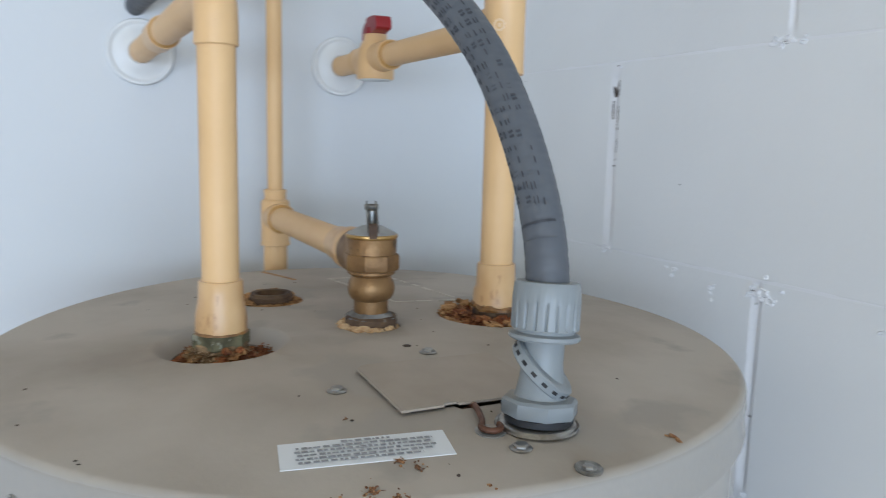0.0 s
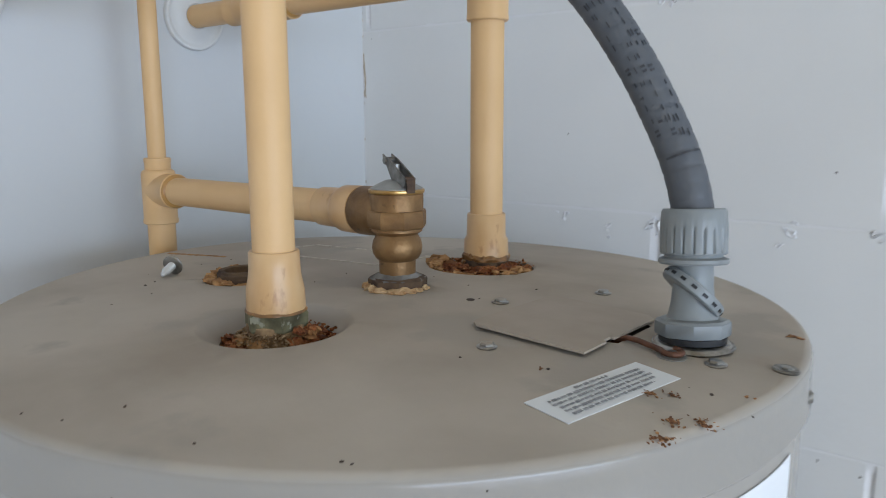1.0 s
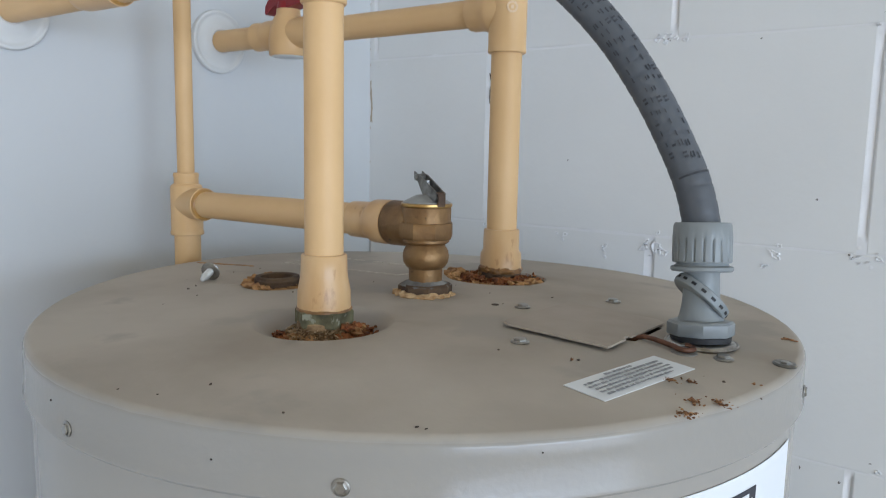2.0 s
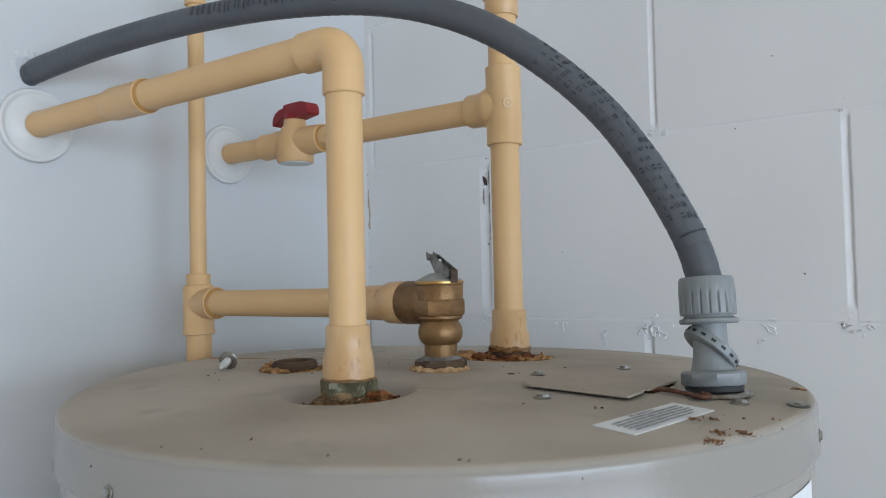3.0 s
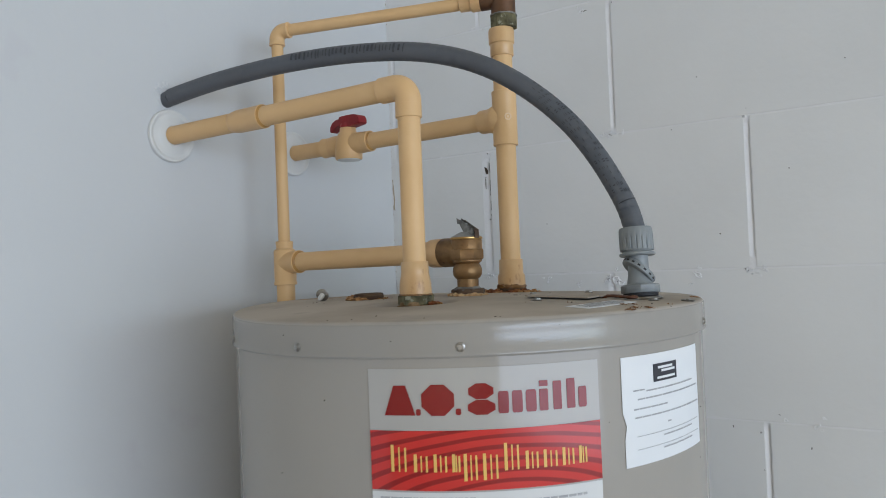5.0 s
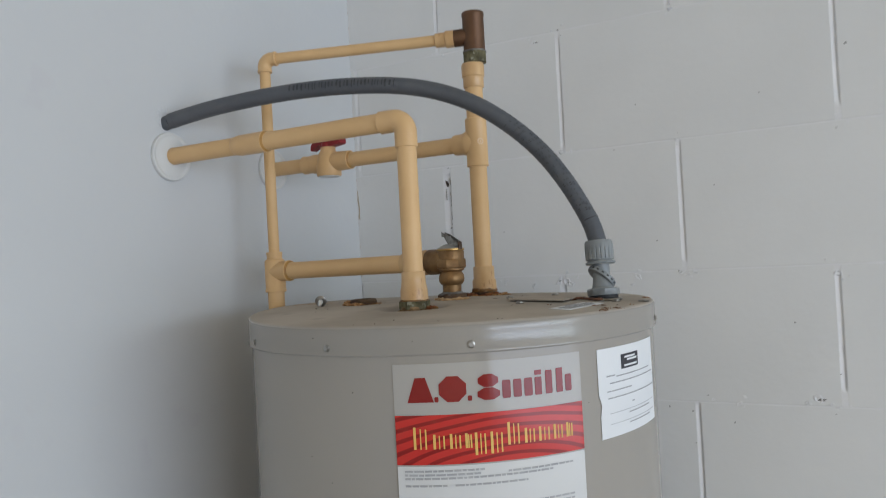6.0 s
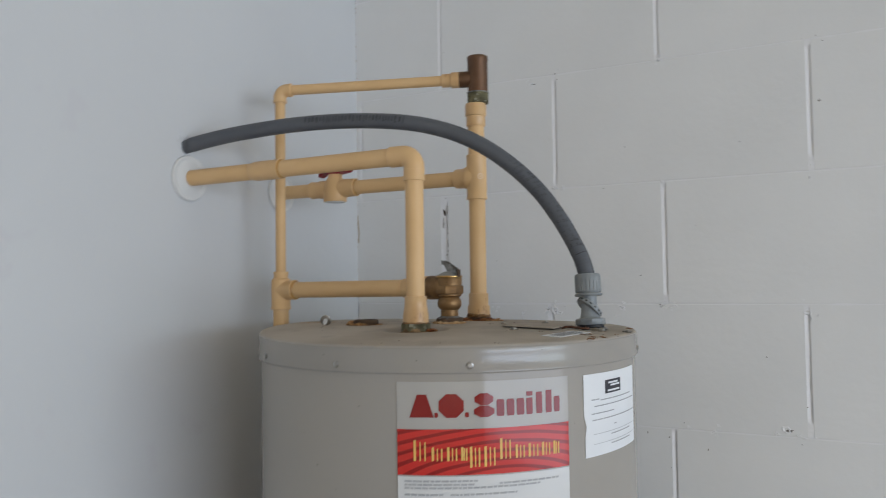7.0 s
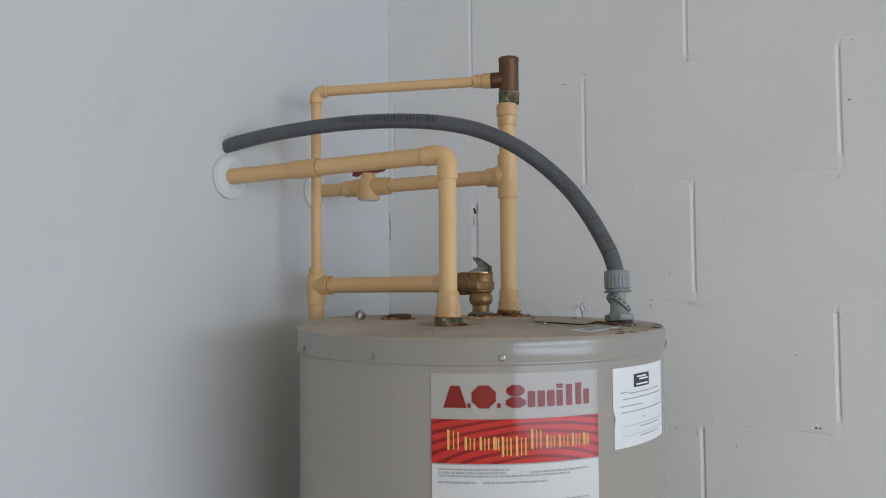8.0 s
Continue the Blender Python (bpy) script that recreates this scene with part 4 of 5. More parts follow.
part("upper_adapter", bm, M_CPVC_GLUE, cold)
part("branch", pipe(bmesh.new(), Cc + Vector((-0.031, 0, 0)), Vector((-0.046, COLD.y, CZ)), 0.0112), M_CPVC, cold)
part("wall_stub", pipe(bmesh.new(), Vector((-0.124, COLD.y, CZ)), Vector((west(COLD.y) - 0.01, COLD.y, CZ)), 0.0112), M_CPVC, cold)

VX = -0.0810
ball = thing("ball_valve", (VX, COLD.y, CZ), "cream plastic ball valve with a red butterfly handle", "valve")
bm = lathe(bmesh.new(), [(0.0, -0.0215), (0.0180, -0.0215), (0.0192, -0.020), (0.0194, -0.005), (0.0176, 0.007), (0.0140, 0.0155), (0.0120, 0.0180), (0.0115, 0.0235), (0.0, 0.0235)],
           Matrix.Translation((VX, COLD.y, CZ)), 32)
lathe(bm, [(0.0145, -0.030), (0.0150, -0.026), (0.0145, 0.0), (0.0150, 0.026), (0.0145, 0.030)], along((VX, COLD.y, CZ), (VX + 1, COLD.y, CZ)), 28)
part("body", bm, M_CPVC_FIT, ball)
part("bottom_cap", lathe(bmesh.new(), [(0, -0.0225), (0.0158, -0.0225), (0.0162, -0.0213), (0, -0.0213)], Matrix.Translation((VX, COLD.y, CZ)), 28), M_WHITE_PLASTIC, ball)
bm = bmesh.new()
socket(bm, (VX - 0.020, COLD.y, CZ), (VX - 0.047, COLD.y, CZ), 0.0138, 0.0004)
part("collar", bm, M_CPVC_FIT, ball)
bm = bmesh.new()
socket(bm, (VX + 0.020, COLD.y, CZ), (VX + 0.0425, COLD.y, CZ), 0.0145, 0.0)
part("collar", bm, M_CPVC_FIT, ball)
part("cement_ring", lathe(bmesh.new(), [(0.0105, 0), (0.0136, 0), (0.0132, 0.0008), (0.0118, 0.0020), (0.0105, 0.0020)], along((VX + 0.0422, COLD.y, CZ), (0, COLD.y, CZ)), 28), M_GLUE, ball, "amber ring of dried cement")
bm = bmesh.new()
MH = Matrix.Translation((VX, COLD.y, CZ)) @ Matrix.Rotation(radians(-6), 4, 'Z') @ Matrix.Rotation(radians(90), 4, 'X')
prism(bm, [(-0.0095, 0.0238), (0.0100, 0.0236), (0.0200, 0.0248), (0.0290, 0.0258), (0.0308, 0.0275), (0.0304, 0.0330), (0.0270, 0.0378), (0.0200, 0.0396), (0.0050, 0.0402),
           (-0.0080, 0.0400), (-0.0100, 0.0385)], -0.0078, 0.0078, MH)
prism(bm, [(-0.0095, 0.0290), (-0.0180, 0.0268), (-0.0250, 0.0225), (-0.0298, 0.0205), (-0.0312, 0.0222), (-0.0304, 0.0285), (-0.0262, 0.0338), (-0.0190, 0.0368), (-0.0095, 0.0378)], -0.0062, 0.0062, MH)
bmesh.ops.bevel(bm, geom=[e for e in bm.edges if len(e.link_faces) == 2 and e.calc_face_angle(0) > 1.0], offset=0.0026, segments=3, affect='EDGES', clamp_overlap=True)
lathe(bm, [(0.0, 0.0222), (0.0105, 0.0222), (0.0110, 0.0240), (0.0100, 0.0300), (0.0, 0.0300)], Matrix.Translation((VX, COLD.y, CZ)), 24)
part("handle", bm, M_RED, ball, "red butterfly handle")


def escutcheon(at, group):
    e = thing("escutcheon", at, "round white plastic wall plate round the pipe", "wall plate", group)
    bm = lathe(bmesh.new(), [(0.0116, 0.0), (0.0322, 0.0), (0.0332, 0.0008), (0.0334, 0.0036), (0.0326, 0.0052), (0.0312, 0.0058), (0.0296, 0.0054), (0.0284, 0.0042), (0.0262, 0.0040), (0.0205, 0.0060), (0.0150, 0.0078), (0.0128, 0.0080), (0.0116, 0.0070)],
               along(at, Vector(at) + Vector((1, 0, 0))), 48)
    part("plate", bm, M_WHITE_PLASTIC, e)
    return e


escutcheon((west(-0.4665) + 0.0005, -0.4665, 1.6193), "wall plates")
escutcheon((west(COLD.y) + 0.0005, COLD.y, CZ), "wall plates")

# ---------------------------------------------------------------- brass tee on the cold riser
BT = Vector((COLD.x + 0.0035, COLD.y + 0.0015, -0.003))
brass = thing("brass_tee", (BT.x, BT.y, 1.7295), "brown tarnished brass tee fitting open at its top", "pipe fitting")
part("hex_base", lathe(bmesh.new(), [(0.0130, 1.7325), (0.0160, 1.7330), (0.0166, 1.7345), (0.0166, 1.7475), (0.0158, 1.7490), (0.0130, 1.7490)], Matrix.Translation(BT), 8, 0.04), M_VERDIGRIS, brass, "corroded grey-green hex nipple")
part("scale_crust", lathe(bmesh.new(), [(0.0140, 1.7478), (0.0168, 1.7482), (0.0164, 1.7496), (0.0148, 1.7504)], Matrix.Translation(BT), 30, 0.12), M_SCALE, brass, "grey mineral crust")
part("body", lathe(bmesh.new(), [(0.0120, 1.7485), (0.0150, 1.7500), (0.0150, 1.7970), (0.0156, 1.7985), (0.0156, 1.8030), (0.0148, 1.8040), (0.0115, 1.8037), (0.0110, 1.7920), (0.0, 1.7920)],
                   Matrix.Translation(BT), 32), M_BRONZE, brass)
EL = Vector((DIS.x, DIS.y, 1.7655))
TZ = Vector((BT.x, BT.y, 1.7678))
td = (EL - TZ).normalized()
bm = lathe(bmesh.new(), [(0.0105, 0.008), (0.0120, 0.014), (0.0120, 0.0275), (0.0100, 0.0285)], along(TZ, TZ + td), 24)
part("side_outlet", bm, M_BRONZE, brass)

# ---------------------------------------------------------------- discharge pipe
dis = thing("discharge_pipe", (DIS.x, DIS.y, 0), "cream plastic drain pipe running down behind the heater to the floor", "pipe")
DZ = 1.4545
R_D, R_S = 0.0120, 0.0078
Dc = Vector((DIS.x, DIS.y, DZ))
VO = Vector((VALVE.x, VALVE.y, 1.4565))
dd = (VO - Dc).normalized()
part("lower_pipe", pipe(bmesh.new(), DIS + Vector((0, 0, 0.0)), DIS + Vector((0, 0, DZ - 0.02)), R_D), M_CPVC, dis)
bm = bmesh.new()
lathe(bm, [(0.0128, -0.030), (0.0144, -0.030), (0.0152, -0.0292), (0.0152, -0.0265), (0.0146, -0.0255), (0.0146, 0.0145), (0.0138, 0.0168), (0.0112, 0.0185)], Matrix.Translation(Dc), 36)
socket(bm, Dc + Vector((0, 0, 0.012)), Dc + Vector((0, 0, 0.0285)), 0.0112, 0.0004)
socket(bm, Dc, Dc + dd * 0.0290, 0.0146, 0.0006)
part("tee", bm, M_CPVC_FIT, dis)
part("cement_ring", lathe(bmesh.new(), [(0.0108, 0), (0.0146, 0), (0.0142, 0.0012), (0.0124, 0.0024), (0.0108, 0.0024)], along(Dc + dd * 0.0288, VO), 28), M_GLUE, dis, "amber ring of dried cement")
part("cross_pipe", pipe(bmesh.new(), Dc + dd * 0.024, VO - dd * 0.066, R_D), M_CPVC, dis)
bm = lathe(bmesh.new(), [(0.0118, 0.0), (0.0136, 0.0006), (0.0138, 0.018), (0.0145, 0.021), (0.0160, 0.024), (0.0163, 0.036), (0.0156, 0.0385)], along(VO - dd * 0.0710, VO), 32)
part("adapter", bm, M_CPVC_GLUE, dis)
part("upper_pipe", pipe(bmesh.new(), DIS + Vector((0, 0, DZ + 0.02)), DIS + Vector((0, 0, EL.z - 0.010)), R_S), M_CPVC, dis)
part("elbow", elbow_mesh(EL, (0, 0, -1), -td, 0.0100, 0.0195, 0.0005), M_CPVC_FIT, dis)
part("top_pipe", pipe(bmesh.new(), EL - td * 0.014, TZ + td * 0.038, R_S), M_CPVC, dis)
bm = lathe(bmesh.new(), [(0.0090, 0.0270), (0.0118, 0.0272), (0.0120, 0.0390), (0.0102, 0.0410), (0.0100, 0.0540), (0.0088, 0.0548)], along(TZ, TZ + td), 24)
part("end_adapter", bm, M_CPVC_GLUE, dis)

# ---------------------------------------------------------------- relief valve
rel = thing("relief_valve", (VALVE.x, VALVE.y, LID), "brass temperature relief valve with a steel test lever", "valve")
MV = Matrix.Translation(VALVE)
bm = lathe(bmesh.new(), [(0.0150, LID - 0.004), (0.0190, LID - 0.002), (0.0192, LID + 0.0060), (0.0175, LID + 0.0075)], MV, 8, 0.04)
part("nut", bm, M_DARK_IRON, rel, "dark corroded nut")
bm = lathe(bmesh.new(), [(0.0166, LID + 0.0056), (0.0174, LID + 0.0066), (0.0150, LID + 0.0078), (0.0124, LID + 0.0098)], MV, 28, 0.25)
part("scale_crust", bm, M_SCALE, rel, "grey mineral crust")
z = 1.4142
bm = lathe(bmesh.new(), [(0.0118, z), (0.0120, z + 0.012), (0.0140, z + 0.0135), (0.0158, z + 0.0165), (0.0164, z + 0.0205), (0.0158, z + 0.0245), (0.0142, z + 0.0275), (0.0134, z + 0.0290),
                         (0.0150, z + 0.0300), (0.0165, z + 0.0312), (0.0165, z + 0.0335)], MV, 40)
lathe(bm, [(0.0162, z + 0.0325), (0.0190, z + 0.0335), (0.0197, z + 0.0350), (0.0197, z + 0.0432), (0.0190, z + 0.0446), (0.0162, z + 0.0452)], MV, 8, 0, 0.25)
lathe(bm, [(0.0172, z + 0.0445), (0.0174, z + 0.0545), (0.0165, z + 0.0562)], MV, 40)
z -= 0.0013
part("body", bm, M_BRASS, rel)
part("rim", lathe(bmesh.new(), [(0.0160, z + 0.0568), (0.0178, z + 0.0570), (0.0182, z + 0.0580), (0.0180, z + 0.0592), (0.0168, z + 0.0598)], MV, 40), M_BRASS_BRIGHT, rel, "bright brass rim")
part("outlet", lathe(bmesh.new(), [(0.0110, 0.006), (0.0160, 0.008), (0.0164, 0.030), (0.0150, 0.0325)], along(VO, Dc), 32), M_BRASS, rel)
part("cap", lathe(bmesh.new(), [(0.0170, z + 0.0594), (0.0168, z + 0.0602), (0.0110, z + 0.0632), (0.0072, z + 0.0650), (0.0060, z + 0.0652), (0.0, z + 0.0652)], MV, 32), M_CAP, rel, "dull grey domed cap")
az = radians(-18)
ML = Matrix.Translation((VALVE.x, VALVE.y, 0)) @ Matrix.Rotation(az, 4, 'Z')
bm = bmesh.new()


def strip(bm, path, w, t, m):
    """A bent metal strip: path of (x, z), width across y."""
    pts = [Vector((x, 0, q)) for x, q in path]
    rows = []
    for i, p in enumerate(pts):
        d = (pts[min(i + 1, len(pts) - 1)] - pts[max(i - 1, 0)]).normalized()
        nrm = Vector((-d.z, 0, d.x)) * t / 2
        rows.append([bm.verts.new(m @ (p + s * nrm + Vector((0, y, 0)))) for s, y in ((1, -w / 2), (1, w / 2), (-1, w / 2), (-1, -w / 2))])
    for a, b in zip(rows, rows[1:]):
        for i in range(4):
            bm.faces.new((a[i], a[(i + 1) % 4], b[(i + 1) % 4], b[i]))
    bm.faces.new(rows[0][::-1])
    bm.faces.new(rows[-1])


for y in (-0.0032, 0.0032):
    prism(bm, [(-0.0112, 1.4942), (-0.0104, 1.4880), (-0.0062, 1.4872), (-0.0006, 1.4792), (0.0034, 1.4752), (0.0160, 1.4748), (0.0182, 1.4798), (-0.0036, 1.4914), (-0.0078, 1.4926)],
          -y - 0.0005, -y + 0.0005, ML @ Matrix.Rotation(radians(90), 4, 'X'))
strip(bm, [(-0.0064, 1.4886), (0.0006, 1.4806), (0.0040, 1.4768), (0.0160, 1.4762)], 0.0054, 0.0008, ML)
lathe(bm, [(0.0, -0.0048), (0.0017, -0.0048), (0.0022, -0.0042), (0.0022, 0.0042), (0.0017, 0.0048), (0.0, 0.0048)], ML @ Matrix.Translation((-0.0076, 0, 1.4902)) @ Matrix.Rotation(radians(90), 4, 'X'), 12)
part("lever", bm, M_LEVER, rel, "bent steel test lever", smooth=25)
# the lever's end is a separate strip in a darker colour
bm = bmesh.new()
strip(bm, [(0.0160, 1.4806), (0.0178, 1.4794), (0.0184, 1.4776), (0.0182, 1.4708)], 0.0058, 0.0010, ML)
part("lever_tongue", bm, M_DARK_IRON, rel, "dark tongue of the lever", smooth=25)
part("lever_post", lathe(bmesh.new(), [(0.0022, z + 0.065), (0.0022, 1.4880), (0.0, 1.4885)], MV, 12), M_CAP, rel)

# ---------------------------------------------------------------- flexible conduit and its connector
KEY = [(-0.18, 1.6670, -0.0051), (-0.14, 1.6755, -0.0024), (-0.1, 1.6810, -0.0021), (-0.04, 1.6867, -0.0039), (0.02, 1.6888, -0.0065), (0.08, 1.6871, -0.0091),
       (0.14, 1.6810, -0.0098), (0.19, 1.6682, -0.007), (0.233, 1.6470, -0.0027), (0.272, 1.6177, 0.0005), (0.305, 1.5839, 0.0021),
       (0.33, 1.5492, 0.0005), (0.347, 1.5180, 0), (0.358, 1.4920, 0), (0.3635, 1.4690, 0)]       # along the wall, height, swing from a straight line


def bend(p0, p1, p2, p3, f):
    return 0.5 * (2 * p1 + (p2 - p0) * f + (2 * p0 - 5 * p1 + 4 * p2 - p3) * f * f + (3 * p1 - p0 - 3 * p2 + p3) * f ** 3)


def conduit_path(step=0.0012):
    pts = []
    for x, zz, swing in KEY:
        bow = 0.0055 + 0.0095 * min(1, max(0, (zz - 1.472) / 0.06)) if x > 0.2 else 0.0140 * min(1, max(0, (x + 0.10) / 0.25))
        pts.append(Vector((x - 0.45 * bow + 0.002 * (x > 0.2), -0.467 + (x + 0.19) * 0.2365 + 0.9 * bow - 0.003 * (x > 0.2) + swing, zz)))
    pts = [pts[0] + Vector((-0.022, -0.004, -0.006))] + pts + [pts[-1] + Vector((0.002, 0, -0.02))]
    out = []
    for i in range(1, len(pts) - 2):
        k = max(2, int((pts[i + 1] - pts[i]).length / step))
        out += [bend(pts[i - 1], pts[i], pts[i + 1], pts[i + 2], j / k) for j in range(k)]
    return out + [pts[-2]]


path = conduit_path()
R_F = 0.0106
cond = thing("flexible_conduit", (west(-0.473), -0.473, 1.673), "dark grey flexible electrical conduit arching from the wall to the lid", "conduit")
part("cut_end", sweep(bmesh.new(), [path[0] + Vector((-0.020, -0.001, -0.004)), path[0] + Vector((0.001, 0, 0))], 0.0098, 20), M_CONDUIT, cond, "plain grey sleeve at the wall")
part("jacket", sweep(bmesh.new(), path, lambda s: R_F - 0.00032 * max(0.0, math.cos(2 * math.pi * s / 0.0082)) ** 6, 28), M_CONDUIT, cond)


def on_conduit(s, deg, lift=0.0005):
    """A place on the jacket: s metres back from the connector, deg round it (0 is the top, 90 the room side)."""
    i = len(path) - 1
    while i > 1 and s > 0:
        s -= (path[i] - path[i - 1]).length
        i -= 1
    t = (path[i + 1] - path[i - 1]).normalized()
    side = t.cross(Vector((0.2, -1, 0))).normalized()
    out = side.cross(t).normalized()
    if side.z < 0:
        side = -side
    if out.y > 0:
        out = -out
    a = radians(deg)
    return path[i] + (R_F + lift) * (math.cos(a) * side + math.sin(a) * out)


def dash(bm, s0, s1, d0, d1):
    """A printed bar on the jacket."""
    k = max(1, int(abs(d1 - d0) / 12))
    for i in range(k):
        a, b = d0 + (d1 - d0) * i / k, d0 + (d1 - d0) * (i + 1) / k
        lo = [bm.verts.new(on_conduit(s, d, 0.0003)) for s, d in ((s0, a), (s0, b), (s1, b), (s1, a))]
        hi = [bm.verts.new(on_conduit(s, d, 0.0006)) for s, d in ((s0, a), (s0, b), (s1, b), (s1, a))]
        bm.faces.new(hi)
        for p in range(4):
            q = (p + 1) % 4
            bm.faces.new((lo[p], lo[q], hi[q], hi[p]))


bm = bmesh.new()
for s in (0.0205, 0.0285):
    dash(bm, s, s + 0.0008, 10, 115)
s = 0.036
while s < 0.192:
    for col, d in enumerate((30, 50, 70, 90, 110)):
        at = s + 0.0012 * col
        kind = random.random()
        if kind < 0.34:                          # a bar along the conduit
            dash(bm, at, at + 0.0034, d - 1.6, d + 1.6)
        elif kind < 0.58:                        # two short bars across it
            dash(bm, at + 0.0002, at + 0.0009, d - 6, d + 6)
            dash(bm, at + 0.0026, at + 0.0033, d - 6, d + 6)
        elif kind < 0.80:                        # two bars along it
            dash(bm, at, at + 0.0032, d - 6, d - 3.4)
            dash(bm, at + 0.0004, at + 0.0032, d + 3, d + 5.6)
    s += random.uniform(0.0062, 0.0078)
s = 0.338
while s < 0.482:
    w = random.choice((0.0013, 0.0018, 0.0026))
    dash(bm, s, s + w, 78 - random.uniform(14, 30), 78 + random.uniform(14, 30))
    s += w + random.uniform(0.0022, 0.0040)
part("jacket_print", bm, M_JACKET_INK, cond, "unreadable dark printed marks", smooth=0, kind="stuff")

FZ = LID + dome(CON.x, CON.y)                   # the lid's height under the connector
con = thing("conduit_connector", (CON.x, CON.y, FZ), "light grey nylon conduit connector screwed to the lid", "connector")
tip = Vector((0.3635, -0.3345, 1.4740))
MC = Matrix.Translation((CON.x, CON.y, FZ)) @ Vector((0, 0, 1)).rotation_difference(tip - Vector((CON.x, CON.y, FZ))).to_matrix().to_4x4()
bm = lathe(bmesh.new(), [(0.0120, -0.0005), (0.0200, -0.0005), (0.0207, 0.0005), (0.0200, 0.0013), (0.0191, 0.0007), (0.0184, 0.0018), (0.0176, 0.0022), (0.0120, 0.0023)], Matrix.Translation((CON.x + 0.0005, CON.y - 0.001, FZ)), 36, 0.03)
part("lock_washer", bm, M_STEEL, con, "steel lock washer")
part("gasket", lathe(bmesh.new(), [(0.0120, 0.0014), (0.0166, 0.0014), (0.0170, 0.0045), (0.0150, 0.0052)], MC, 32), M_BLACK, con, "black rubber gasket")
part("hex_foot", lathe(bmesh.new(), [(0.0140, 0.0046), (0.0180, 0.0048), (0.0187, 0.0058), (0.0187, 0.0118), (0.0174, 0.0132), (0.0120, 0.0140)], MC, 8, 0, 0.5), M_CONNECTOR, con)
bm = lathe(bmesh.new(), [(0.0132, 0.0126), (0.0120, 0.0160), (0.0108, 0.0220), (0.0100, 0.0300), (0.0100, 0.0420), (0.0112, 0.0440)], MC, 36)
part("neck", bm, M_CONNECTOR, con)
slant = MC @ Matrix.Translation((0, 0, 0.0268)) @ Matrix.Rotation(radians(42), 4, 'Z') @ Matrix.Rotation(radians(42), 4, 'Y')
bm = lathe(bmesh.new(), [(0.0100, -0.0031), (0.0150, -0.0031), (0.0158, -0.0024), (0.0158, 0.0024), (0.0150, 0.0031), (0.0100, 0.0031)], slant @ Matrix.Diagonal((1.12, 1, 1, 1)), 40)
collar = part("swivel_ring", bm, M_CONNECTOR, con, "slanted ring with dark slots")
# raised black bars for the ring's slots, their shade put into the colour
bm = bmesh.new()
for i in range(16):
    a = 2 * math.pi * i / 16
    box(bm, (0.0152, -0.0013, -0.0008), (0.0161, 0.0013, 0.0008), slant @ Matrix.Diagonal((1.12, 1, 1, 1)) @ Matrix.Rotation(a, 4, 'Z'))
part("slots", bm, M_BLACK, collar, smooth=0)
part("flange", lathe(bmesh.new(), [(0.0110, 0.0412), (0.0166, 0.0414), (0.0174, 0.0424), (0.0172, 0.0440), (0.0146, 0.0450), (0.0140, 0.0480)], MC, 40), M_CONNECTOR, con)
bm = lathe(bmesh.new(), [(0.0120, 0.0462), (0.0160, 0.0464), (0.0165, 0.0472), (0.0165, 0.0474, 1), (0.0165, 0.0584, 1), (0.0165, 0.0610), (0.0160, 0.0676), (0.0152, 0.0692), (0.0107, 0.0692)],
           MC, 120, ribs=-0.0011)
part("nut", bm, M_CONNECTOR, con, "ribbed grey compression nut")

# ---------------------------------------------------------------- loose things on the lid
bolt = thing("loose_screw", (0.019, -0.420, LID + dome(0.019, -0.42)), "loose zinc hex screw lying on its pointed shank on the lid", "screw")
tilt = Matrix.Translation((0.0190, -0.4190, LID + dome(0.019, -0.42) + 0.0072)) @ Vector((0.45, -0.83, -0.30)).to_track_quat('Z', 'Y').to_matrix().to_4x4()
bm = lathe(bmesh.new(), [(0.0, 0.0012), (0.0066, 0.0012), (0.0074, 0.0006), (0.0072, -0.0004), (0.0048, -0.0008)], tilt, 24)
lathe(bm, [(0.0048, -0.0004), (0.0048, -0.0040), (0.0042, -0.0046), (0.0, -0.0046)], tilt, 6)
part("head", bm, M_STEEL, bolt)
bm = lathe(bmesh.new(), [(0.0028, 0.0008)] + [(0.0027 + 0.0004 * (i % 2), 0.0014 + 0.0006 * i) for i in range(17)] + [(0.0022, 0.0122), (0.0018, 0.0146), (0.0, 0.0168)], tilt, 16)
part("shank", bm, M_ZINC, bolt, "bright threaded shank")

bm = bmesh.new()
for x, y, sp, k in ((0.400, -0.4535, 0.0036, 60), (0.398, -0.437, 0.0030, 40), (0.4075, -0.4305, 0.0034, 55), (0.3800, -0.4175, 0.0026, 45), (0.388, -0.413, 0.0030, 16), (0.412, -0.392, 0.0020, 8), (0.330, -0.4245, 0.0014, 6)):
    for _ in range(k):
        near = random.random() ** 2
        at = (x + random.gauss(0, sp) * near * 1.6, y + random.gauss(0, sp * 0.7) * near * 1.6, LID + 0.0002 + 0.0009 * (1 - near) * random.random())
        if random.random() < 0.7:
            lump(bm, at, random.uniform(0.0003, 0.0010), 0.5)
        else:
            shard(bm, at, random.uniform(0.0003, 0.0009), 0.25, 0.3)
for i in range(16):
    f = i / 15
    lump(bm, (0.401 + 0.008 * f, -0.289 + 0.004 * f + 0.002 * math.sin(5 * f), LID + 0.0005), random.uniform(0.0008, 0.0014), 0.5)
solid("rust_flakes", bm, M_FLAKE, "small heaps of brown rust flakes on the lid", "debris", kind="stuff", on_lid=True)
bm = bmesh.new()
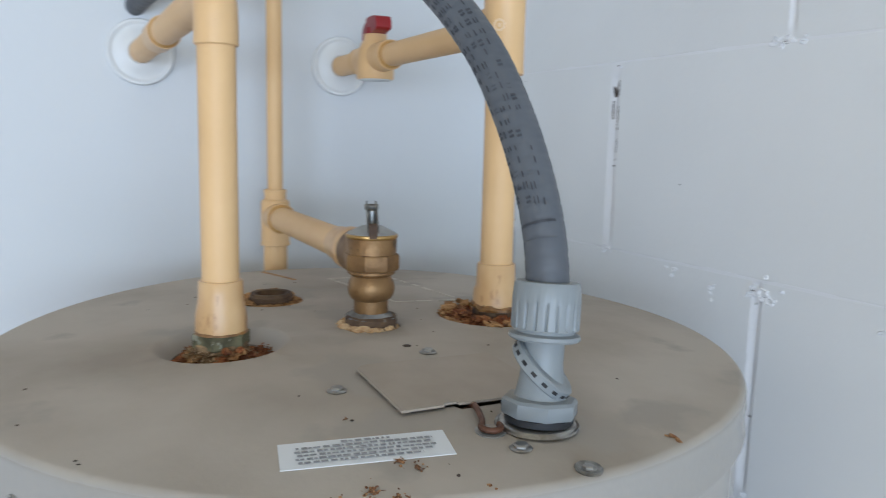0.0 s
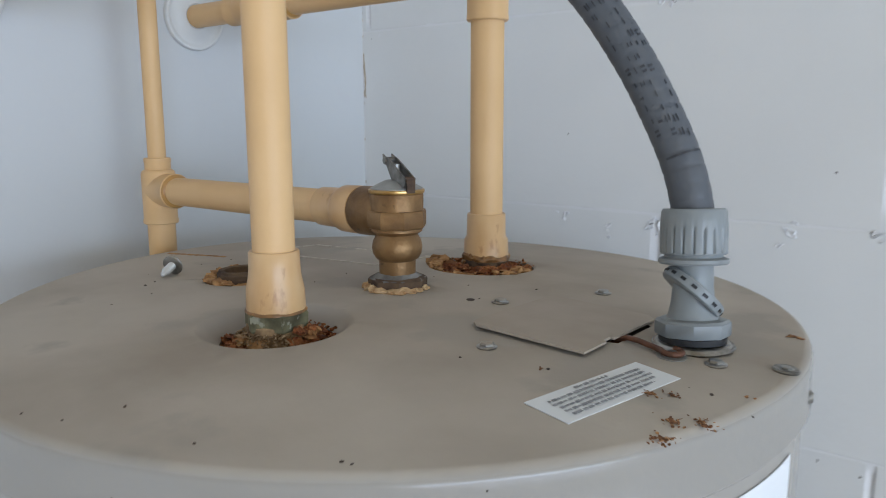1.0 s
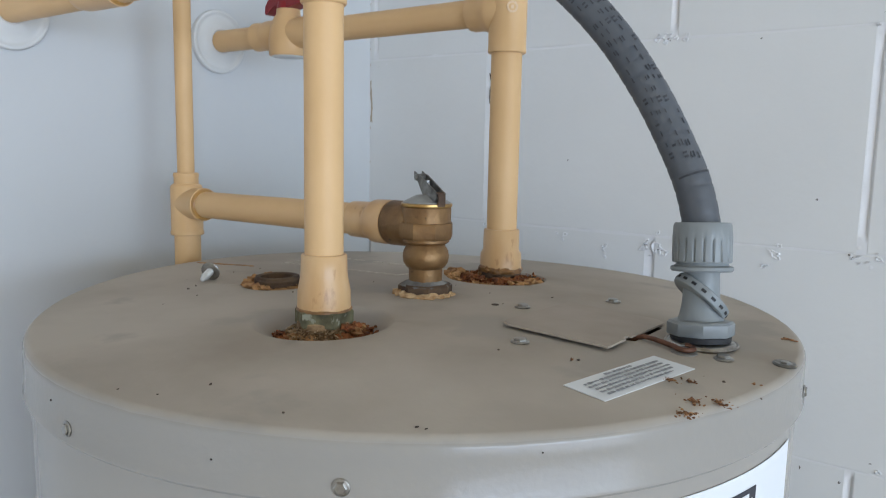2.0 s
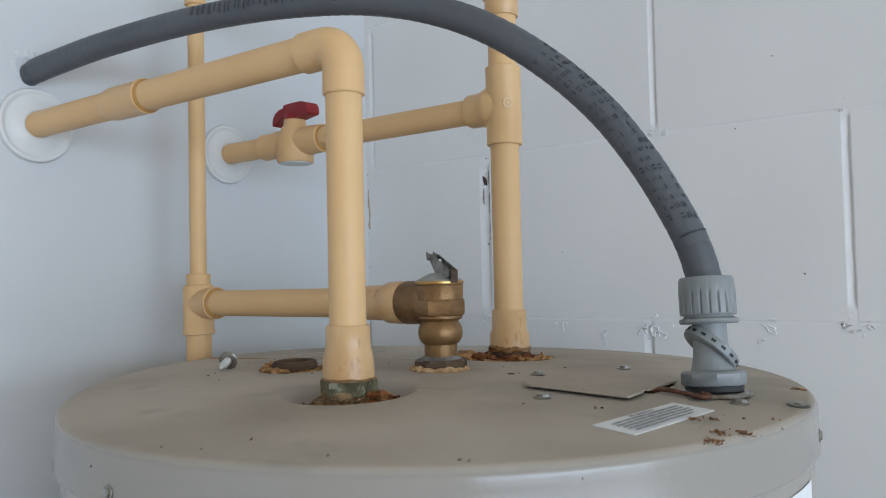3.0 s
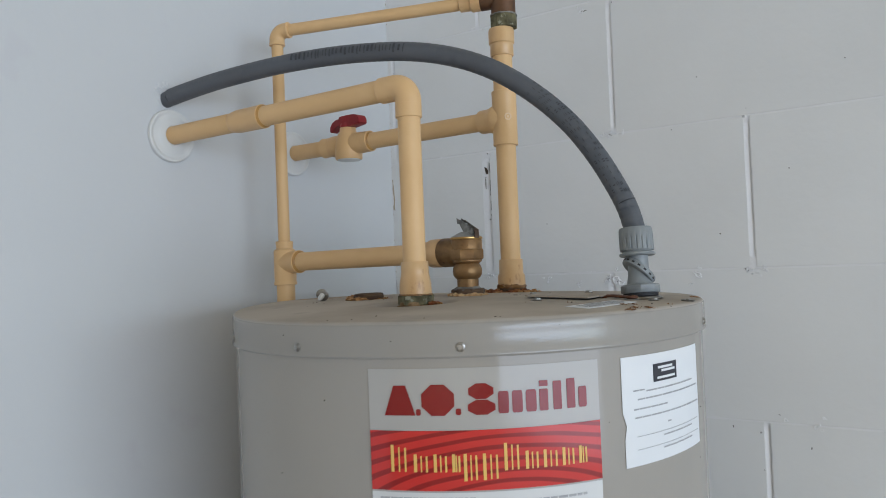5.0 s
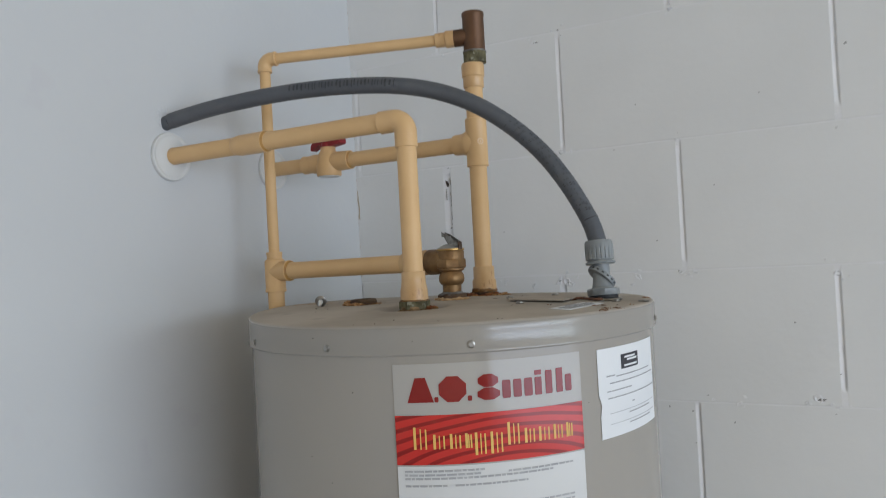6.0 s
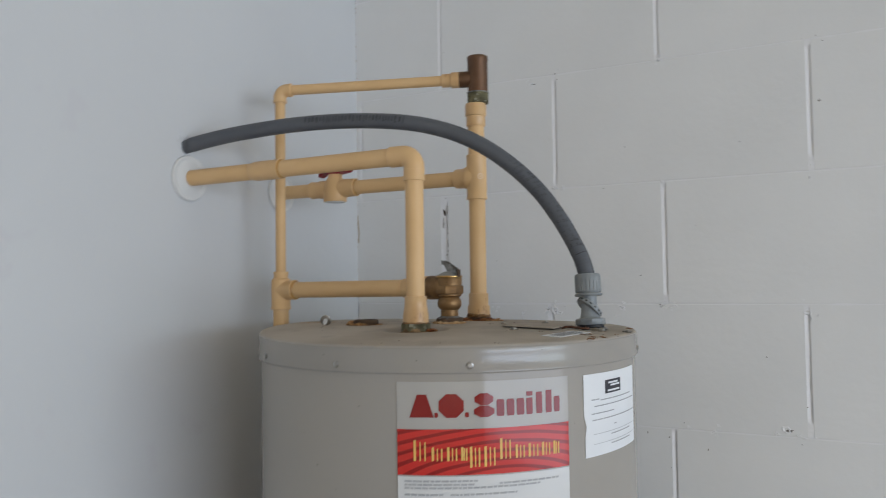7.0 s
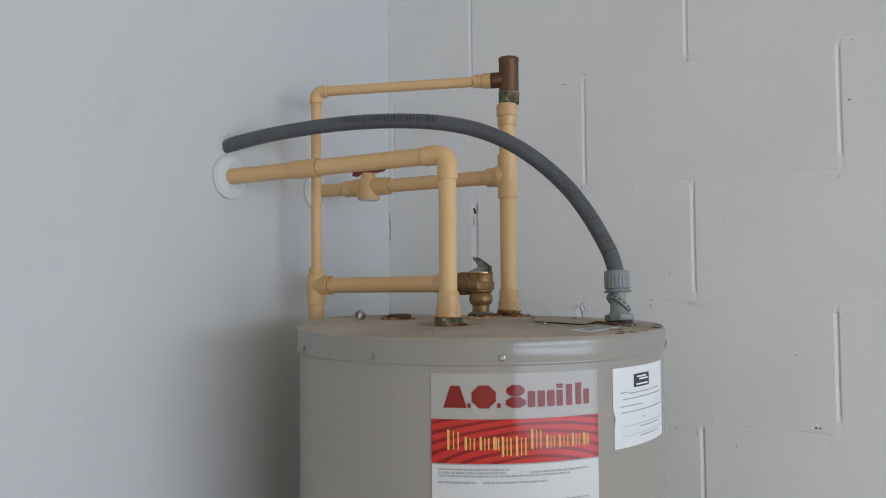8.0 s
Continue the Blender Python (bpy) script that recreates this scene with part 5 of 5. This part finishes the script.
for x, y, s in ((0.333, -0.4225, 0.0022), (0.322, -0.541, 0.0016), (0.326, -0.540, 0.0013), (0.219, -0.564, 0.0014), (0.104, -0.412, 0.0016), (0.098, -0.39, 0.0014), (0.21, -0.32, 0.0012),
                (0.06, -0.46, 0.0014), (0.035, -0.45, 0.0016), (0.03, -0.44, 0.0012), (0.25, -0.30, 0.0015), (0.33, -0.26, 0.0014), (0.12, -0.345, 0.0014), (0.005, -0.36, 0.0013), (0.31, -0.31, 0.0012), (0.40, -0.40, 0.0013),
                (0.21, -0.585, 0.0012), (0.27, -0.565, 0.0012), (0.14, -0.30, 0.0012), (0.42, -0.41, 0.0012)):
    lump(bm, (x, y, LID + 0.0002), s * 0.65, 0.4)
for _ in range(12):
    a, r = random.uniform(0, 6.28), 0.24 * math.sqrt(random.random())
    if all((Vector((CX + r * math.cos(a), CY + r * math.sin(a), 0)) - c).length > q + 0.004 for c, q, _w in HOLES):
        lump(bm, (CX + r * math.cos(a), CY + r * math.sin(a), LID + 0.0002), random.uniform(0.0004, 0.0009), 0.4)
for deg, zz in ((-96, 1.388), (-71, 1.384), (-40, 1.392), (-104, 1.30), (-99, 1.268), (-93, 1.245), (-86, 1.335), (-30, 1.31), (4, 1.30), (2, 1.255), (-83, 1.22)):
    a = radians(deg)
    rr = R_LID if zz > 1.372 else R_TANK
    lump(bm, (CX + rr * math.cos(a), CY + rr * math.sin(a), zz - dome(CX + rr, CY)), random.uniform(0.0005, 0.0010), 0.8)
solid("dirt_specks", bm, M_DIRT_HOLE_SHADE, "scattered dark dirt specks on the lid", "debris", kind="stuff", on_lid=True)

# ---------------------------------------------------------------- the block wall, piece by piece
bm = box(bmesh.new(), (WX, 0.0042, 0), (EX + WALL, WALL, TOP))
north = solid("wall_north", bm, M_MORTAR, "white painted concrete block wall with recessed upright joints", kind="structure", smooth=0)
COURSE, LONG, GAP = 0.2032, 0.4064, 0.0070
bm = bmesh.new()
for row in range(1, 12):
    zz = row * COURSE
    prev, k = None, 260
    for i in range(k + 1):
        x = WX + (EX - WX) * (i / k) ** 1.6
        out = 0.0004 + 0.0005 * noise.noise((x * 22, zz, 2.0)) + 0.0003 * noise.noise((x * 90, zz, 4.0))
        half = 0.0016 + 0.0008 * noise.noise((x * 35, zz, 7.0))
        cur = [bm.verts.new((x, y, zz + dz)) for dz, y in ((-half - 0.001, 0.0020), (-half, out), (half, out), (half + 0.001, 0.0020))]
        if prev:
            for n in range(3):
                bm.faces.new((prev[n], cur[n], cur[n + 1], prev[n + 1]))
        prev = cur
part("bed_joints", bm, M_MORTAR, north, kind="stuff")
cache = {}
JOINTS = []


def block_mesh(w, h):
    key = (round(w, 4), round(h, 4))
    if key not in cache:
        bm = bmesh.new()
        e, d = 0.0012, 0.0003
        f = [bm.verts.new((x, 0.0, q)) for x, q in ((e, e), (w - e, e), (w - e, h - e), (e, h - e))]
        s = [bm.verts.new((x, d, q)) for x, q in ((0, 0), (w, 0), (w, h), (0, h))]
        b = [bm.verts.new((x, 0.02, q)) for x, q in ((0, 0), (w, 0), (w, h), (0, h))]
        bm.faces.new(f)
        bm.faces.new(b[::-1])
        for i in range(4):
            j = (i + 1) % 4
            bm.faces.new((f[i], s[i], s[j], f[j]))
            bm.faces.new((s[i], b[i], b[j], s[j]))
        cache[key] = finish("block", bm, M_BLOCK, 0)
    return cache[key]


def gap(row, x):
    """The width of an upright joint; one beside the heater was left wide and smeared over."""
    return 0.0135 if row == 7 and abs(x) < 0.05 else 0.0098 if row == 6 and abs(x - LONG / 2) < 0.05 else GAP


for row in range(12):
    z0, z1 = row * COURSE + 0.0006, min((row + 1) * COURSE - 0.0006, TOP - 0.001)
    off = (0.0 if row % 2 == 1 else LONG / 2) + {9: -0.0115, 8: 0.0118, 7: -0.0060, 6: -0.0010, 5: 0.0015}.get(row, random.uniform(-0.004, 0.004))
    x = off - 2 * LONG
    while x < EX:
        a, b = max(x + gap(row, x) / 2, WX - 0.004), min(x + LONG - gap(row, x + LONG) / 2, EX - 0.001)
        if WX - 0.02 < b < 1.2 and row > 4:
            JOINTS.append((row, x + LONG, z0, z1))
        if b - a > 0.012:
            ob = new("block", block_mesh(b - a, z1 - z0))
            ob.parent = north
            ob.location = (a, random.uniform(0, 0.0003), z0)
        x += LONG

def wall_lump(bm, x, zz, size):
    """A flat drip or smear of paint on the block wall."""
    got = bmesh.ops.create_icosphere(bm, subdivisions=2, radius=1)
    for v in got["verts"]:
        q = v.co * (1 + 0.6 * noise.noise(v.co * 1.6 + Vector((x, zz, 0)) * 700))
        v.co = Vector((x + q.x * size, 0.0001 + q.y * size * 0.12, zz + q.z * size))


def wall_chip(bm, x, zz, size, lean=0.0):
    """A broken-out dent in the block's face with a sharp raised lip, painted over."""
    k = 18
    rings = []
    for f, depth in ((1.0, 0.0002), (0.80, -0.0009), (0.45, 0.0003)):
        ring = []
        for i in range(k):
            a = 2 * math.pi * i / k
            r = size * f * (0.75 + 0.8 * noise.noise((math.cos(a) * 1.7 + x * 300, math.sin(a) * 1.7 + zz * 300, 1.0)) + random.uniform(-0.05, 0.05))
            y = depth + (random.uniform(-0.0002, 0.0002) if f < 1 else 0)
            ring.append(bm.verts.new((x + r * math.cos(a) + lean * r * math.sin(a), y, zz + r * math.sin(a) * 0.85)))
        rings.append(ring)
    for p, q in zip(rings, rings[1:]):
        for i in range(k):
            n = (i + 1) % k
            bm.faces.new((p[i], p[n], q[n], q[i]))
    bm.faces.new(rings[-1])


# upright joints: struck hollow between filled ends, painted over; (top, bottom) stretch that is filled flush
FILLED = {(7, 0): (0.009, 0.006), (7, 1): (0.003, 0.012), (8, 0): (0.006, 0.006), (8, 1): (0.006, 0.019), (9, 0): (0.005, 0.003), (9, 1): (0.005, 0.003), (6, 1): (0.006, 0.020), (5, 1): (0.001, 0.010), (6, 0): (0.0, 0.008)}


def hollow(zz, z0, z1, over, under):
    """0 where the joint is filled flush, 1 where it is fully struck."""
    f = min(1.0, max(0.0, min(z1 - over - zz, zz - z0 - under) / 0.010))
    return f * f * (3 - 2 * f)


bm = bmesh.new()
for row, x, z0, z1 in JOINTS:
    over, under = FILLED.get((row, round(max(x, 0) / LONG - 0.25)), (0.006 + 0.004 * noise.noise((x * 9, row, 0)), 0.010 + 0.007 * noise.noise((x * 9, row, 4))))
    prev, k = None, 60
    for i in range(k + 1):
        zz = z0 + (z1 - z0) * i / k
        g = hollow(zz, z0, z1, over, under)
        ragged = noise.noise((x * 40, zz * 45, 1.0)) * 0.0009
        deep = max(0.0006, 0.0022 + 0.0009 * noise.noise((x * 30, zz * 24, 5.0)) + 0.0005 * noise.noise((x * 30, zz * 150, 9.0)))
        flush = 0.0002 + 0.0003 * noise.noise((x * 30, zz * 90, 3.0))
        wide = gap(row, x) / GAP
        cur = [bm.verts.new((x + dx * wide + (ragged if 0.1 < d else 0), flush + d * g * deep, zz))
               for dx, d in ((-GAP / 2 - 0.0008, 0.0), (-GAP / 2 - 0.0002, 0.08), (-0.0016, 0.42), (0.0004, 0.80), (0.0016, 1.0), (0.0026, 0.80), (0.0031, 0.35), (GAP / 2 + 0.0004, 0.0))]
        if prev:
            for j in range(7):
                bm.faces.new((prev[j], prev[j + 1], cur[j + 1], cur[j]))
        prev = cur
part("joint_mortar", bm, M_MORTAR, north, kind="stuff")

# paint runs, chips and stains on the walls
bm = bmesh.new()
for x, zz, s in ((0.195, 1.4080, 0.006), (0.216, 1.4060, 0.006), (0.150, 1.4060, 0.005), (0.2085, 1.4110, 0.008), (0.3265, 1.4150, 0.008), (0.575, 1.2290, 0.008), (0.467, 1.2180, 0.006), (0.173, 1.8170, 0.005), (0.208, 1.6270, 0.007),
                 (0.198, 1.6260, 0.005), (0.395, 1.4200, 0.005), (0.415, 1.4190, 0.004), (0.61, 1.409, 0.006), (0.40, 1.829, 0.004), (0.10, 1.415, 0.004)):
    wall_chip(bm, x, zz, s * 0.95, random.uniform(-0.8, 0.8))
    for _ in range(2):
        wall_chip(bm, x + random.gauss(0, s * 1.2), zz + random.gauss(0, s * 0.9), s * random.uniform(0.25, 0.6), random.uniform(-0.8, 0.8))
for row, x, z0, z1 in JOINTS:
    if x < 0.9:
        for _ in range(5):
            at = x + random.gauss(0, 0.010), random.choice((z0, z1)) + random.gauss(0, 0.005)
            if random.random() < 0.5:
                wall_chip(bm, *at, random.uniform(0.0012, 0.0036))
            else:
                wall_lump(bm, *at, random.uniform(0.0008, 0.0022))
part("paint_lumps", bm, M_MORTAR, north, kind="stuff", smooth=22)
# flat dark smears for pits; the pits' shade is put into their colour
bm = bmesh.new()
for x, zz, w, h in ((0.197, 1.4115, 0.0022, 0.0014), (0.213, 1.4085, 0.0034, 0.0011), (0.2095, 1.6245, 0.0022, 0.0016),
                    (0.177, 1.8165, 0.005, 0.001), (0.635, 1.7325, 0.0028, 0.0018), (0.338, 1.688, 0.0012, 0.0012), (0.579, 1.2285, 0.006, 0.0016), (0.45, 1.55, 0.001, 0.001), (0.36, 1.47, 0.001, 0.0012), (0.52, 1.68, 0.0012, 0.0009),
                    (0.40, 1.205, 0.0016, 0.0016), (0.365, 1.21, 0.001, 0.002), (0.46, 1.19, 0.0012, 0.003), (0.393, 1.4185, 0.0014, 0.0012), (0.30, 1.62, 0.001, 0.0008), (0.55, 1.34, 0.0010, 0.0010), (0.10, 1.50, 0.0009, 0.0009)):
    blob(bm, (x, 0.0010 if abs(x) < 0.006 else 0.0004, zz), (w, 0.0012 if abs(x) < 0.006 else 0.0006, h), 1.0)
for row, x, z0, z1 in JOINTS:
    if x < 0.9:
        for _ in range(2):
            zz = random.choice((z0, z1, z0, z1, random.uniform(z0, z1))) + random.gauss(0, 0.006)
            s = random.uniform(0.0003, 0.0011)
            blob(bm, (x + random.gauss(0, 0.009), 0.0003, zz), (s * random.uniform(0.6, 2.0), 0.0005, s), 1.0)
part("wall_pit_shade", bm, M_PIT, north, kind="stuff")
# the gap is a dark wedge set in the joint, its shade painted
upright = Matrix.Translation((0, 0.0034, 0)) @ Matrix.Rotation(radians(90), 4, 'X')
bm = prism(bmesh.new(), [(-0.0098, 1.6008), (-0.0084, 1.5940), (-0.0066, 1.5888), (-0.0040, 1.5884), (-0.0040, 1.5945), (-0.0060, 1.5986)], 0.0, 0.0028, upright)
part("open_joint_shade", bm, M_DIRT_HOLE_SHADE, north, "dark wedge as the shade in an open mortar gap", smooth=0)
bm = bmesh.new()
for x, z0, z1, w in ((-0.0080, 1.5645, 1.5850, 0.0005), (0.0002, 1.5530, 1.5790, 0.0004), (0.0004, 1.5290, 1.5440, 0.0004), (-0.0001, 1.5905, 1.6060, 0.0003), (0.0003, 1.5200, 1.5222, 0.0010), (-0.0022, 1.5132, 1.5150, 0.0014)):
    k = 7
    for n in range(k):
        f = (n + 0.5) / k
        blob(bm, (x + 0.0004 * noise.noise((x * 900, n * 0.9, 0)), 0.0008, z0 + (z1 - z0) * f), (w * random.uniform(0.5, 1.2), 0.0009, (z1 - z0) / k * random.uniform(0.35, 0.7)), 0.8)
part("joint_cracks", bm, M_DIRT_HOLE_SHADE, north, "thin dark cracks in the mortar", kind="stuff")
bm = bmesh.new()
for i in range(9):
    f = i / 8
    blob(bm, (WX + 0.0026 + 0.0010 * math.sin(5 * f), 0.0006, 1.548 + 0.046 * f), (random.uniform(0.0010, 0.0024), 0.0009, random.uniform(0.0040, 0.0075)))
for i in range(26):
    blob(bm, (WX + 0.0008, 0.0006, random.uniform(1.42, 2.1)), (0.0009, 0.0007, random.uniform(0.0006, 0.0024)))
part("corner_stain", bm, M_STAIN, north, "brown stain along the wall corner", kind="stuff")
bm = bmesh.new()
for i in range(12):
    a = 2 * math.pi * i / 12
    blob(bm, (west(-0.4735) + 0.0003, -0.4735 + 0.0105 * math.cos(a), 1.673 + 0.0105 * math.sin(a)), (0.0009, random.uniform(0.003, 0.005), random.uniform(0.003, 0.005)))
solid("wall_putty", bm, M_PLASTER, "rough white putty where the conduit enters the wall", "putty", kind="stuff")
